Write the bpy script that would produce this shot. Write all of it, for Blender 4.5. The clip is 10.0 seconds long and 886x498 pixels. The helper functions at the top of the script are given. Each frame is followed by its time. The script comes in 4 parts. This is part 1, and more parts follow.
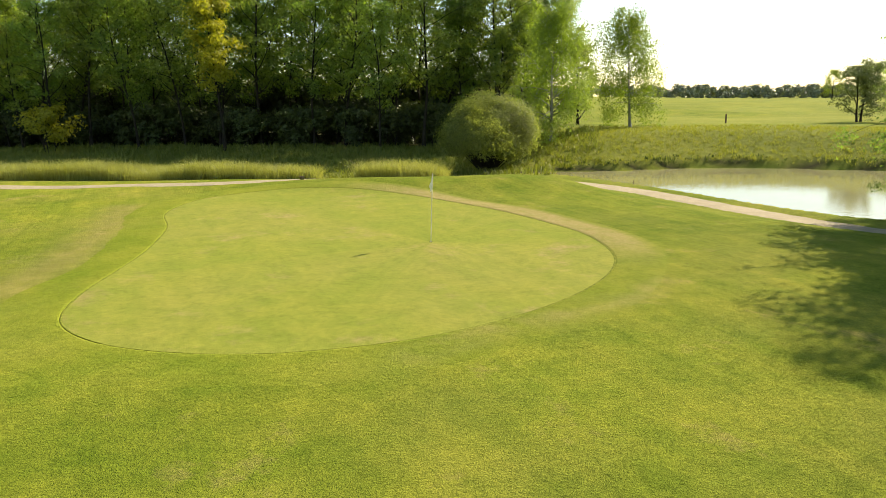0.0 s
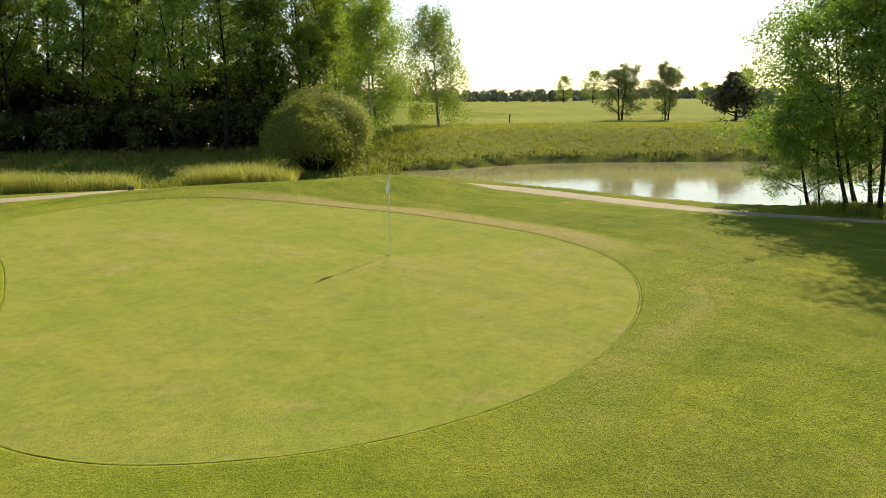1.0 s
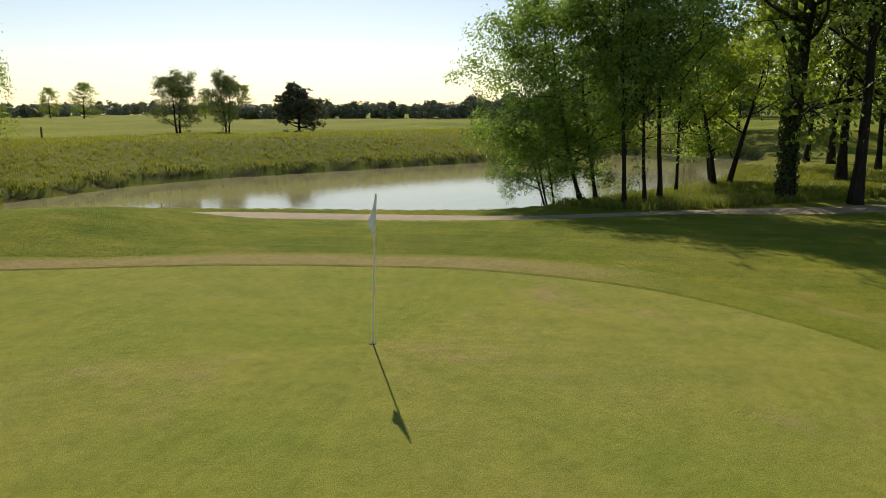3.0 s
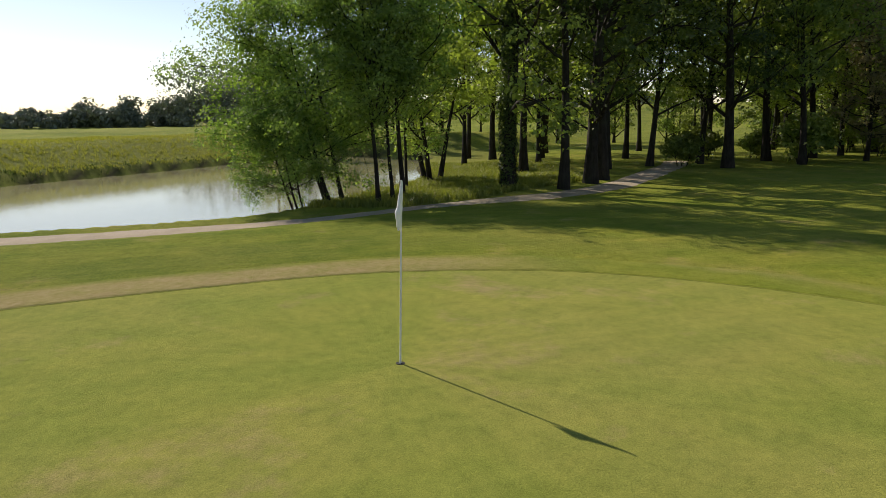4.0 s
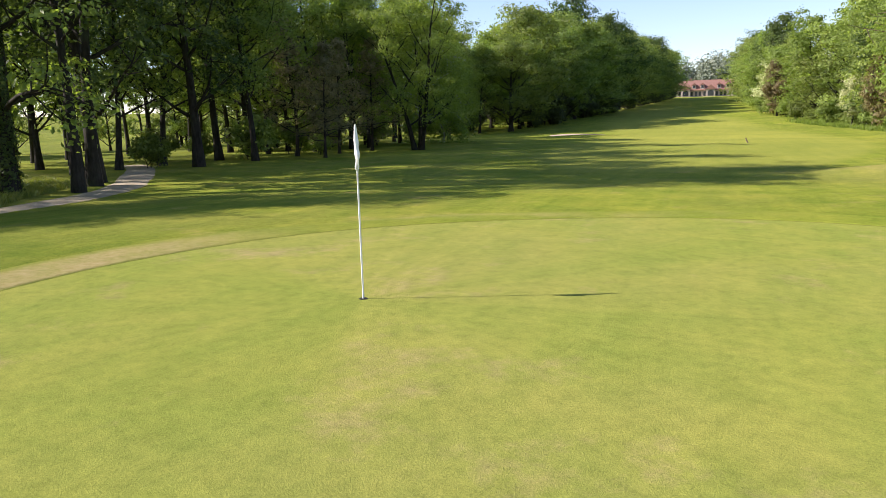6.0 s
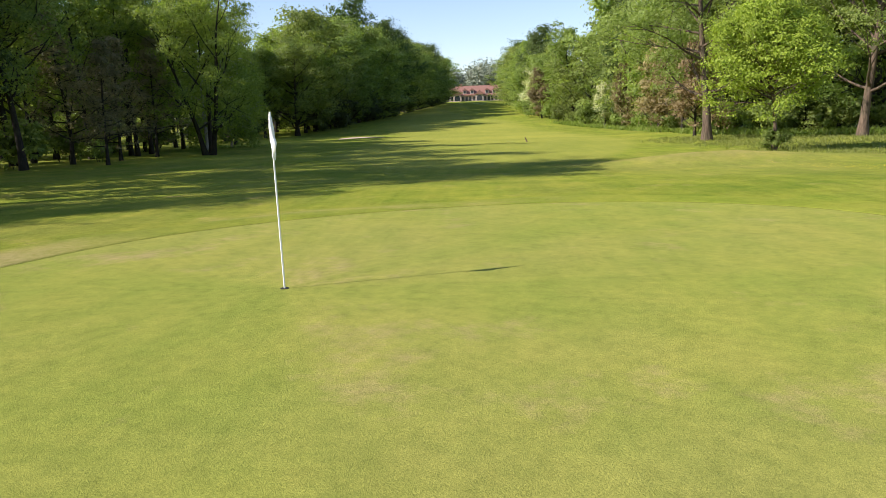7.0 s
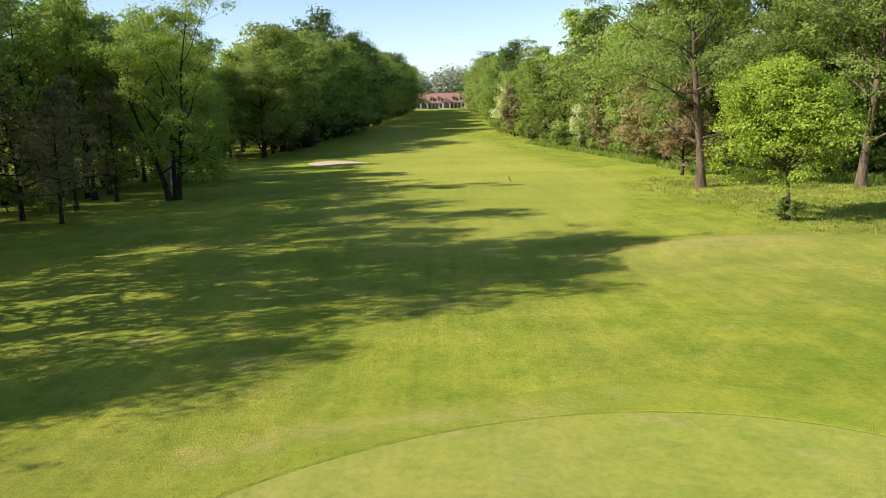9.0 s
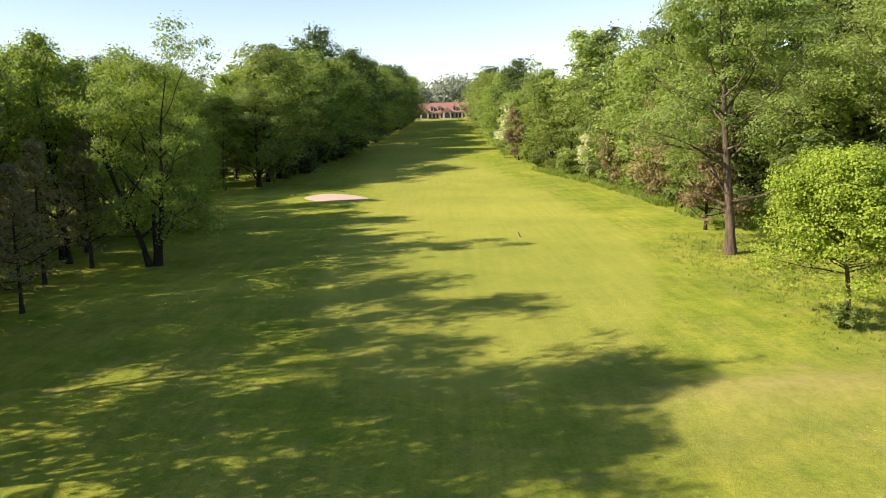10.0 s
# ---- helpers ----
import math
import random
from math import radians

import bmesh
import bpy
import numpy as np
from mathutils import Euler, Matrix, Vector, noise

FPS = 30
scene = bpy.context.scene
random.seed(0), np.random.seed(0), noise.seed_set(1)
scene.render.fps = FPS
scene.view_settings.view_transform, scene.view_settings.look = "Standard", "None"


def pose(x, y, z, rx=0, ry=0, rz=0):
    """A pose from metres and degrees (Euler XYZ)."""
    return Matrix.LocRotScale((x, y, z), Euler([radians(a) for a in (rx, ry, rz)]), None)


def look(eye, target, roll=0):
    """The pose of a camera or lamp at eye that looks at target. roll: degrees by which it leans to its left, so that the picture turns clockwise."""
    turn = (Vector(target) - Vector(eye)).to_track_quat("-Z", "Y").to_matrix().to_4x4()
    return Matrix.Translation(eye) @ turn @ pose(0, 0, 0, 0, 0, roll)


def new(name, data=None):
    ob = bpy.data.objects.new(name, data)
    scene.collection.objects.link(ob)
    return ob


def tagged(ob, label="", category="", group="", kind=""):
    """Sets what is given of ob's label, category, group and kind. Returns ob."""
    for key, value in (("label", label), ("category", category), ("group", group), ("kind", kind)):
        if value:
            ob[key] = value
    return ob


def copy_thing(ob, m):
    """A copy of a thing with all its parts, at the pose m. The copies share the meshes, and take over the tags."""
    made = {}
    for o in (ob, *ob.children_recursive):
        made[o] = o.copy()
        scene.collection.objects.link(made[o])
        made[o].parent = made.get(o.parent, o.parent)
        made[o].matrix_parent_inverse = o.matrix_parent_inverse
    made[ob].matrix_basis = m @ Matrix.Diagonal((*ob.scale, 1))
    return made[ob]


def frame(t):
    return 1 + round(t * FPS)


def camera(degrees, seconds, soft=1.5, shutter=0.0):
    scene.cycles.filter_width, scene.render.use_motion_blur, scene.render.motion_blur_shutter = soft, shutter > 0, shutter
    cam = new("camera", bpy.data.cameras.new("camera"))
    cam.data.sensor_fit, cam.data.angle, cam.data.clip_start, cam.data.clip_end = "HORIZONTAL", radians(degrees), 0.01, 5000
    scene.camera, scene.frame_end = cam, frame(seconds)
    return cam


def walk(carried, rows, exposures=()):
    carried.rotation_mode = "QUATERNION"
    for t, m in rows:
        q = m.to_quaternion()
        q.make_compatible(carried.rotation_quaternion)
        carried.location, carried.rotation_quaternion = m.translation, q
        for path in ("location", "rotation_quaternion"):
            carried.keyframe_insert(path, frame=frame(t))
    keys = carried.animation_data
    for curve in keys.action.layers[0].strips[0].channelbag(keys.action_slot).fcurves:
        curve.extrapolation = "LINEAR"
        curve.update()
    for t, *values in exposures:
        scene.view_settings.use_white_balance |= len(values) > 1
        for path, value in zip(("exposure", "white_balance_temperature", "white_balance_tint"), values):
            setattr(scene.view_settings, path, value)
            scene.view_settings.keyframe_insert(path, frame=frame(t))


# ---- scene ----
cam = camera(63.6, 10.0, soft=0.6)
PATH = [
    (0, (2.232, -21.556, 4.418), (2.064, -19.608, 3.999), -0.4),
    (0.5, (-0.766, -19.808, 4.091), (-0.603, -17.858, 3.678), -0.5),
    (1, (-3.216, -17.668, 3.94), (-2.715, -15.776, 3.528), -0.3),
    (1.5, (-4.897, -15.096, 3.797), (-4.096, -13.309, 3.391), -0.1),
    (2, (-6.074, -12.211, 3.641), (-4.998, -10.573, 3.243), -0.1),
    (2.2, (-6.484, -11.284, 3.652), (-5.309, -9.715, 3.255), -0.1),
    (3.3, (-7.475, -4.696, 3.05), (-5.73, -3.79, 2.684), -0.2),
    (3.5, (-7.661, -3.645, 3.012), (-5.826, -2.937, 2.648), -0.2),
    (4, (-7.862, -1.411, 2.793), (-5.906, -1.188, 2.437), -0.6),
    (4.5, (-7.973, 0.556, 2.585), (-6.022, 0.289, 2.234), -0.8),
    (5, (-7.867, 2.264, 2.419), (-6.021, 1.58, 2.069), -1.1),
    (5.5, (-7.574, 3.663, 2.266), (-5.889, 2.645, 1.916), -1.2),
    (6, (-7.143, 4.899, 2.125), (-5.658, 3.605, 1.776), -1.4),
    (7.3, (-5.87, 6.478, 1.948), (-4.907, 4.761, 1.594), -2.0),
    (7.5, (-5.7, 6.564, 1.952), (-4.748, 4.841, 1.598), -2.0),
    (8, (-5.093, 6.382, 2.062), (-4.144, 4.657, 1.71), -1.9),
    (8.2, (-4.7, 6.035, 2.392), (-3.753, 4.309, 2.04), -1.9),
    (8.5, (-4.069, 5.291, 3.354), (-3.123, 3.564, 3.001), -1.9),
    (8.7, (-3.612, 4.686, 4.078), (-2.667, 2.958, 3.727), -1.7),
    (9, (-2.861, 3.49, 5.47), (-1.916, 1.763, 5.117), -1.7),
    (9.5, (-1.454, 1.301, 7.661), (-0.51, -0.427, 7.309), -1.7),
    (10, (0.152, -1.52, 9.729), (1.097, -3.248, 9.381), -1.7),
]
walk(cam, [(t, look(eye, target, roll)) for t, eye, target, roll in PATH],
     [(0, 0.98, 7700, 8), (1, 0.66, 7500, 9), (1.5, 0.44, 7300, 9), (2, 0.22, 7150, 11), (3.5, 0.0, 6800, 17), (4, 0.18, 6550, 20), (4.5, 0.68, 6350, 24), (5, 1.08, 6150, 27), (6, 1.0, 6150, 24), (7.5, 0.84, 6250, 20), (8.5, 0.88, 6400, 17), (9, 0.93, 6450, 14), (10, 1.08, 6800, 20)])

# ---------------------------------------------------------------- light
SUN_AZ, SUN_EL = 43.4, 33.6            # degrees from +y towards +x; above the horizon
world = bpy.data.worlds.new("sky")
scene.world = world
world.use_nodes = True
wn, wl = world.node_tree.nodes, world.node_tree.links
sky = wn.new("ShaderNodeTexSky")
sky.sky_type, sky.sun_disc = "NISHITA", False
sky.sun_elevation, sky.sun_rotation = radians(SUN_EL), radians(SUN_AZ)
sky.air_density, sky.dust_density, sky.ozone_density = 1.0, 0.2, 1.2
wl.new(sky.outputs[0], wn["Background"].inputs[0])
wn["Background"].inputs[1].default_value = 0.100
sun = new("sun", bpy.data.lights.new("sun", "SUN"))
sun.data.energy, sun.data.angle, sun.data.color = 4.8, radians(0.55), (1.0, 0.93, 0.80)
az, el = radians(SUN_AZ), radians(SUN_EL)
sun.matrix_world = look((60 * math.sin(az) * math.cos(el), 60 * math.cos(az) * math.cos(el), 60 * math.sin(el)), (0, 0, 0))

# ---------------------------------------------------------------- materials


def material(name, colour, rough=0.8, gloss=0.3):
    m = bpy.data.materials.new(name)
    m.use_nodes = True
    b = m.node_tree.nodes["Principled BSDF"]
    b.inputs["Base Color"].default_value = (*colour, 1)
    b.inputs["Roughness"].default_value = rough
    b.inputs["Specular IOR Level"].default_value = gloss
    return m


def node(m, kind, **inputs):
    n = m.node_tree.nodes.new(kind)
    for k, v in inputs.items():
        n.inputs[k.replace("_", " ")].default_value = v
    return n


def link(m, a, b):
    m.node_tree.links.new(a, b)


def ramp(m, fac, stops):
    r = m.node_tree.nodes.new("ShaderNodeValToRGB")
    while len(r.color_ramp.elements) < len(stops):
        r.color_ramp.elements.new(0.5)
    for e, (p, c) in zip(r.color_ramp.elements, stops):
        e.position, e.color = p, (*c, 1)
    link(m, fac, r.inputs[0])
    return r.outputs[0]


def mixed(m, fac, a, b, mode="MIX"):
    x = m.node_tree.nodes.new("ShaderNodeMix")
    x.data_type, x.blend_type = "RGBA", mode
    for s, v in ((x.inputs[0], fac), (x.inputs[6], a), (x.inputs[7], b)):
        if isinstance(v, bpy.types.NodeSocket):
            link(m, v, s)
        elif isinstance(v, tuple):
            s.default_value = (*v, 1)
        else:
            s.default_value = v
    return x.outputs[2]


def grain(m, scale, detail=4.0, rough=0.6, stretch=None, turn=0.0):
    tc = m.node_tree.nodes.new("ShaderNodeTexCoord")
    n = node(m, "ShaderNodeTexNoise", Scale=scale, Detail=detail, Roughness=rough)
    if stretch:
        mp = m.node_tree.nodes.new("ShaderNodeMapping")
        mp.inputs["Scale"].default_value = stretch
        mp.inputs["Rotation"].default_value = (0, 0, radians(turn))
        link(m, tc.outputs["Object"], mp.inputs[0])
        link(m, mp.outputs[0], n.inputs["Vector"])
    else:
        link(m, tc.outputs["Object"], n.inputs["Vector"])
    return n.outputs[0]


def heaped(m, a, b, times):
    """Height a with b laid under it."""
    x = node(m, "ShaderNodeMath")
    x.operation = "MULTIPLY_ADD"
    x.inputs[1].default_value = times
    link(m, b, x.inputs[0])
    link(m, a, x.inputs[2])
    return x.outputs[0]


def streaks(m, across, along, turn):
    """Noise drawn out along one direction of the ground."""
    tc = m.node_tree.nodes.new("ShaderNodeTexCoord")
    mp = m.node_tree.nodes.new("ShaderNodeMapping")
    mp.vector_type = "TEXTURE"
    mp.inputs["Scale"].default_value = (across, along, 1)
    mp.inputs["Rotation"].default_value = (0, 0, radians(turn))
    n = node(m, "ShaderNodeTexNoise", Scale=1.0, Detail=4.0, Roughness=0.65)
    link(m, tc.outputs["Object"], mp.inputs[0])
    link(m, mp.outputs[0], n.inputs["Vector"])
    return n.outputs[0]


def bumped(m, height, strength, distance):
    b = node(m, "ShaderNodeBump", Strength=strength, Distance=distance)
    link(m, height, b.inputs["Height"])
    link(m, b.outputs[0], m.node_tree.nodes["Principled BSDF"].inputs["Normal"])


def base_of(m, colour):
    link(m, colour, m.node_tree.nodes["Principled BSDF"].inputs["Base Color"])


def turf_colour(m, cool, warm, dry, dry_from, blade, contrast, wide=1.0):
    """Grass seen from a few metres: cool and warm patches, dry spots, blades. wide: how far the patches reach."""
    patch, patch2 = grain(m, 0.55 / wide, 6, 0.6), grain(m, 0.16 / wide, 4, 0.6)
    spot, small, fine = grain(m, 0.42 / wide, 9, 0.72), grain(m, 6.5, 6, 0.75), grain(m, blade, 5, 0.8)
    c = mixed(m, ramp(m, patch, [(0.36, (0, 0, 0)), (0.64, (1, 1, 1))]), cool, warm)
    c = mixed(m, ramp(m, patch2, [(0.44, (0, 0, 0)), (0.70, (0.45, 0.45, 0.45))]), c, tuple(v * 0.6 + w * 0.4 for v, w in zip(warm, dry)))
    c = mixed(m, ramp(m, spot, [(dry_from, (0, 0, 0)), (dry_from + 0.13, (0.7, 0.7, 0.7))]), c, dry)
    c = mixed(m, 0.55 * contrast, c, ramp(m, small, [(0.32, (0.62, 0.66, 0.62)), (0.5, (1, 1, 1)), (0.70, (1.34, 1.30, 1.28))]), "MULTIPLY")
    tuft = grain(m, 1.7, 6, 0.72)
    c = mixed(m, 0.5 * contrast, c, ramp(m, tuft, [(0.34, (0.66, 0.74, 0.66)), (0.5, (1, 1, 1)), (0.68, (1.28, 1.20, 1.24))]), "MULTIPLY")
    c = mixed(m, 0.55 * contrast, c, ramp(m, fine, [(0.32, (0.40, 0.44, 0.40)), (0.5, (1, 1, 1)), (0.70, (1.55, 1.5, 1.45))]), "MULTIPLY")
    return c, fine, small


def turf_material(name, cool, warm, dry, dry_from, blade, bump, contrast, zoned=False):
    """Mown grass."""
    m = material(name, warm, 1.0, 0.04)
    m.node_tree.nodes["Principled BSDF"].inputs["Diffuse Roughness"].default_value = 0.2 if zoned else 0.08
    c, fine, small = turf_colour(m, cool, warm, dry, dry_from, blade, contrast, 1.0 if zoned else 1.15)
    if zoned:
        worn = node(m, "ShaderNodeMath")
        worn.operation = "MULTIPLY"
        link(m, zone(m, "dry"), worn.inputs[0])
        link(m, ramp(m, grain(m, 1.4, 6, 0.7), [(0.30, (0.45, 0.45, 0.45)), (0.58, (0.95, 0.95, 0.95))]), worn.inputs[1])
        c = mixed(m, worn.outputs[0], c, mixed(m, ramp(m, small, [(0.35, (0, 0, 0)), (0.65, (1, 1, 1))]), (0.340, 0.275, 0.095), (0.450, 0.350, 0.165)))
    else:
        lines = streaks(m, 0.6, 9.0, 28.6)
        c = mixed(m, 0.3, c, ramp(m, lines, [(0.38, (0.84, 0.90, 0.84)), (0.62, (1.12, 1.07, 1.1))]), "MULTIPLY")
    base_of(m, c)
    bumped(m, heaped(m, fine, small, 1.2 if zoned else 0.5), bump, 0.04 if zoned else 0.03)
    return m


def zone(m, name):
    """How far a surface belongs to a zone of the ground."""
    a = m.node_tree.nodes.new("ShaderNodeAttribute")
    a.attribute_name = name
    return a.outputs["Fac"]


def leaf_material(name, dark, light, through_colour, mix=0.42, vary=1.0):
    """Leaves: each one a little different, letting light through."""
    m = material(name, light, 0.5, 0.35)
    t = m.node_tree
    g = t.nodes.new("ShaderNodeNewGeometry")
    oi = t.nodes.new("ShaderNodeObjectInfo")
    c = ramp(m, g.outputs["Random Per Island"], [(0.0, dark), (0.6, light), (1.0, tuple(min(1, v * 1.2) for v in light))])
    hue = t.nodes.new("ShaderNodeHueSaturation")
    mr = node(m, "ShaderNodeMapRange", To_Min=1 - 0.3 * vary, To_Max=1 + 0.3 * vary)
    link(m, oi.outputs["Random"], mr.inputs["Value"])
    link(m, mr.outputs[0], hue.inputs["Value"])
    wn2 = node(m, "ShaderNodeTexWhiteNoise")
    wn2.noise_dimensions = "1D"
    link(m, oi.outputs["Random"], wn2.inputs["W"])
    mh = node(m, "ShaderNodeMapRange", To_Min=0.5 - 0.016 * vary, To_Max=0.5 + 0.010 * vary)
    link(m, wn2.outputs["Value"], mh.inputs["Value"])
    link(m, mh.outputs[0], hue.inputs["Hue"])
    link(m, c, hue.inputs["Color"])
    base_of(m, hue.outputs[0])
    tr = t.nodes.new("ShaderNodeBsdfTranslucent")
    c2 = mixed(m, 1.0, hue.outputs[0], through_colour, "MULTIPLY")
    link(m, c2, tr.inputs[0])
    mx = t.nodes.new("ShaderNodeMixShader")
    mx.inputs[0].default_value = mix
    link(m, t.nodes["Principled BSDF"].outputs[0], mx.inputs[1])
    link(m, tr.outputs[0], mx.inputs[2])
    link(m, mx.outputs[0], t.nodes["Material Output"].inputs[0])
    return m


def bark_material(name, dark, light, scale=6.0):
    m = material(name, light, 0.9, 0.15)
    n = grain(m, scale, 6, 0.7, (1, 1, 0.22))
    s = grain(m, 1.3, 3)
    c = ramp(m, n, [(0.34, dark), (0.66, light)])
    c = mixed(m, ramp(m, s, [(0.5, (0, 0, 0)), (0.75, (0.6, 0.6, 0.6))]), c, (0.05, 0.065, 0.03))
    base_of(m, c)
    bumped(m, n, 0.8, 0.05)
    return m


M_green = turf_material("putting_turf", (0.214, 0.252, 0.042), (0.264, 0.275, 0.050), (0.350, 0.266, 0.120), 0.548, 48, 0.5, 0.8)
M_fringe = turf_material("fringe_turf", (0.180, 0.232, 0.024), (0.250, 0.274, 0.034), (0.320, 0.262, 0.096), 0.62, 30, 0.7, 0.7, True)

# turf at the cut, darker than the green to stand for the step's shade
M_cut_shade = material("cut_shade_turf", (0.07, 0.07, 0.025), 1.0, 0.04)
_n = grain(M_cut_shade, 5, 6, 0.75)
base_of(M_cut_shade, ramp(M_cut_shade, _n, [(0.34, (0.115, 0.132, 0.022)), (0.50, (0.165, 0.184, 0.030)), (0.63, (0.225, 0.240, 0.040))]))
bumped(M_cut_shade, _n, 0.8, 0.03)

# the open ground: mown rough, fairway, wild grass and woodland floor by zone, that floor darkened for shade
M_ground = material("meadow_turf", (0.17, 0.18, 0.02), 1.0, 0.04)


def build_ground_material(m):
    m.node_tree.nodes["Principled BSDF"].inputs["Diffuse Roughness"].default_value = 0.2
    mid = grain(m, 1.9, 5, 0.65)
    soft = ramp(m, mid, [(0.33, (0, 0, 0)), (0.68, (1, 1, 1))])
    rough, fine, small = turf_colour(m, (0.170, 0.224, 0.024), (0.246, 0.270, 0.034), (0.325, 0.258, 0.096), 0.575, 24, 0.95)
    fair = mixed(m, 0.12, mixed(m, soft, (0.248, 0.272, 0.044), (0.295, 0.300, 0.056)), rough)
    wild = mixed(m, soft, (0.165, 0.190, 0.030), (0.250, 0.255, 0.056))
    tone = grain(m, 0.035, 4, 0.6)
    # litter brown, with the shade under the trees put into the colour
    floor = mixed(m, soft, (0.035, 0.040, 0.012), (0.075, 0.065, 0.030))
    mown = ramp(m, streaks(m, 0.55, 10.0, 28.6), [(0.36, (0.72, 0.80, 0.72)), (0.5, (1, 1, 1)), (0.64, (1.26, 1.18, 1.22))])
    field = ramp(m, grain(m, 0.11, 5, 0.65), [(0.38, (0.80, 0.86, 0.80)), (0.5, (1, 1, 1)), (0.62, (1.15, 1.10, 1.12))])
    rough, fair = mixed(m, 0.75, rough, field, "MULTIPLY"), mixed(m, 0.35, fair, field, "MULTIPLY")
    rough, fair = mixed(m, 0.4, rough, mown, "MULTIPLY"), mixed(m, 0.2, fair, mown, "MULTIPLY")
    c = mixed(m, zone(m, "fairway"), rough, fair)
    c = mixed(m, zone(m, "wild"), c, wild)
    c = mixed(m, 0.55, c, ramp(m, tone, [(0.36, (0.72, 0.80, 0.75)), (0.62, (1.18, 1.12, 1.1))]), "MULTIPLY")
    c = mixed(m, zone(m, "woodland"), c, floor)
    c = mixed(m, zone(m, "dry"), c, mixed(m, soft, (0.250, 0.222, 0.062), (0.375, 0.290, 0.120)))
    base_of(m, c)
    bumped(m, heaped(m, fine, small, 1.2), 0.85, 0.04)


build_ground_material(M_ground)

M_gravel = material("gravel", (0.42, 0.36, 0.27), 0.95, 0.1)
_n, _b = grain(M_gravel, 40, 4, 0.8), grain(M_gravel, 1.1, 4)
base_of(M_gravel, mixed(M_gravel, ramp(M_gravel, _b, [(0.4, (0, 0, 0)), (0.7, (0.8, 0.8, 0.8))]),
                        ramp(M_gravel, _n, [(0.3, (0.25, 0.205, 0.140)), (0.6, (0.47, 0.395, 0.275))]), (0.31, 0.262, 0.175)))
bumped(M_gravel, _n, 0.7, 0.02)
M_sand = material("sand", (0.58, 0.45, 0.34), 0.95, 0.1)
_n = grain(M_sand, 6, 5, 0.7)
base_of(M_sand, ramp(M_sand, _n, [(0.3, (0.38, 0.28, 0.21)), (0.65, (0.52, 0.40, 0.31))]))
bumped(M_sand, _n, 0.5, 0.05)

M_water = material("pond_water", (0.23, 0.21, 0.10), 0.07, 0.5)
M_water.node_tree.nodes["Principled BSDF"].inputs["IOR"].default_value = 1.42
_n = grain(M_water, 2.2, 4, 0.55, (1, 1.5, 1))
bumped(M_water, _n, 0.10, 0.03)
_b = grain(M_water, 0.12, 3)
base_of(M_water, ramp(M_water, _b, [(0.35, (0.270, 0.255, 0.125)), (0.7, (0.320, 0.300, 0.155))]))
L_forest = leaf_material("forest_leaves", (0.054, 0.088, 0.027), (0.098, 0.142, 0.040), (1.0, 1.1, 0.42), 0.55)
L_oak = leaf_material("oak_leaves", (0.166, 0.230, 0.052), (0.256, 0.332, 0.082), (1.0, 1.06, 0.42), 0.56)
L_airy = leaf_material("sunlit_wood_leaves", (0.150, 0.216, 0.047), (0.230, 0.310, 0.070), (1.0, 1.1, 0.42), 0.58)
# shrub leaves kept dark: the shade under the wood is in their colour
L_shade = leaf_material("shaded_understorey_leaves", (0.045, 0.066, 0.022), (0.084, 0.114, 0.036), (1.0, 1.05, 0.45), 0.35)
L_poplar = leaf_material("poplar_leaves", (0.130, 0.220, 0.058), (0.220, 0.330, 0.088), (1.0, 1.1, 0.42), 0.6)
L_birch = leaf_material("birch_leaves", (0.166, 0.236, 0.046), (0.256, 0.340, 0.070), (1.05, 1.1, 0.4), 0.58, 0.4)
L_willow = leaf_material("willow_leaves", (0.195, 0.228, 0.070), (0.300, 0.332, 0.105), (1.05, 1.1, 0.45), 0.65, 0.0)
L_field = leaf_material("field_tree_leaves", (0.120, 0.150, 0.060), (0.190, 0.222, 0.085), (1.0, 1.05, 0.5), 0.35, 0.0)
L_maple = leaf_material("maple_leaves", (0.190, 0.278, 0.021), (0.308, 0.388, 0.040), (1.0, 1.1, 0.35), 0.42, 0.0)
L_gold = leaf_material("golden_leaves", (0.300, 0.310, 0.036), (0.440, 0.440, 0.060), (1.05, 1.05, 0.38), 0.6, 0.2)
L_pine = leaf_material("pine_needles", (0.060, 0.064, 0.040), (0.115, 0.118, 0.070), (1.0, 1.0, 0.5), 0.3, 0.0)
L_rust = leaf_material("rusty_needles", (0.190, 0.155, 0.066), (0.310, 0.250, 0.105), (1.05, 1.0, 0.5), 0.4)
L_dusk = leaf_material("dusky_needles", (0.165, 0.168, 0.094), (0.255, 0.248, 0.138), (1.1, 0.98, 0.55), 0.6, 0.5)
L_blossom = leaf_material("blossom_leaves", (0.290, 0.325, 0.140), (0.580, 0.590, 0.330), (1.0, 1.0, 0.6), 0.4)
L_grass = leaf_material("long_grass_blades", (0.165, 0.200, 0.036), (0.255, 0.280, 0.066), (1.1, 1.1, 0.4), 0.45)
L_seed = leaf_material("seeding_grass_blades", (0.250, 0.280, 0.075), (0.380, 0.400, 0.140), (1.1, 1.05, 0.5), 0.5, 0.0)
# leaves of the far woods: distance haze is mixed into this greyed, paler green
L_hazed = leaf_material("hazed_far_leaves", (0.135, 0.165, 0.115), (0.180, 0.210, 0.140), (1.0, 1.05, 0.5), 0.12)
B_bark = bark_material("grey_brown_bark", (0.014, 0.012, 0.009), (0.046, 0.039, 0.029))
B_oak = bark_material("oak_bark", (0.055, 0.040, 0.028), (0.170, 0.125, 0.085))
B_birch = bark_material("birch_bark", (0.12, 0.11, 0.09), (0.55, 0.53, 0.48), 3.0)

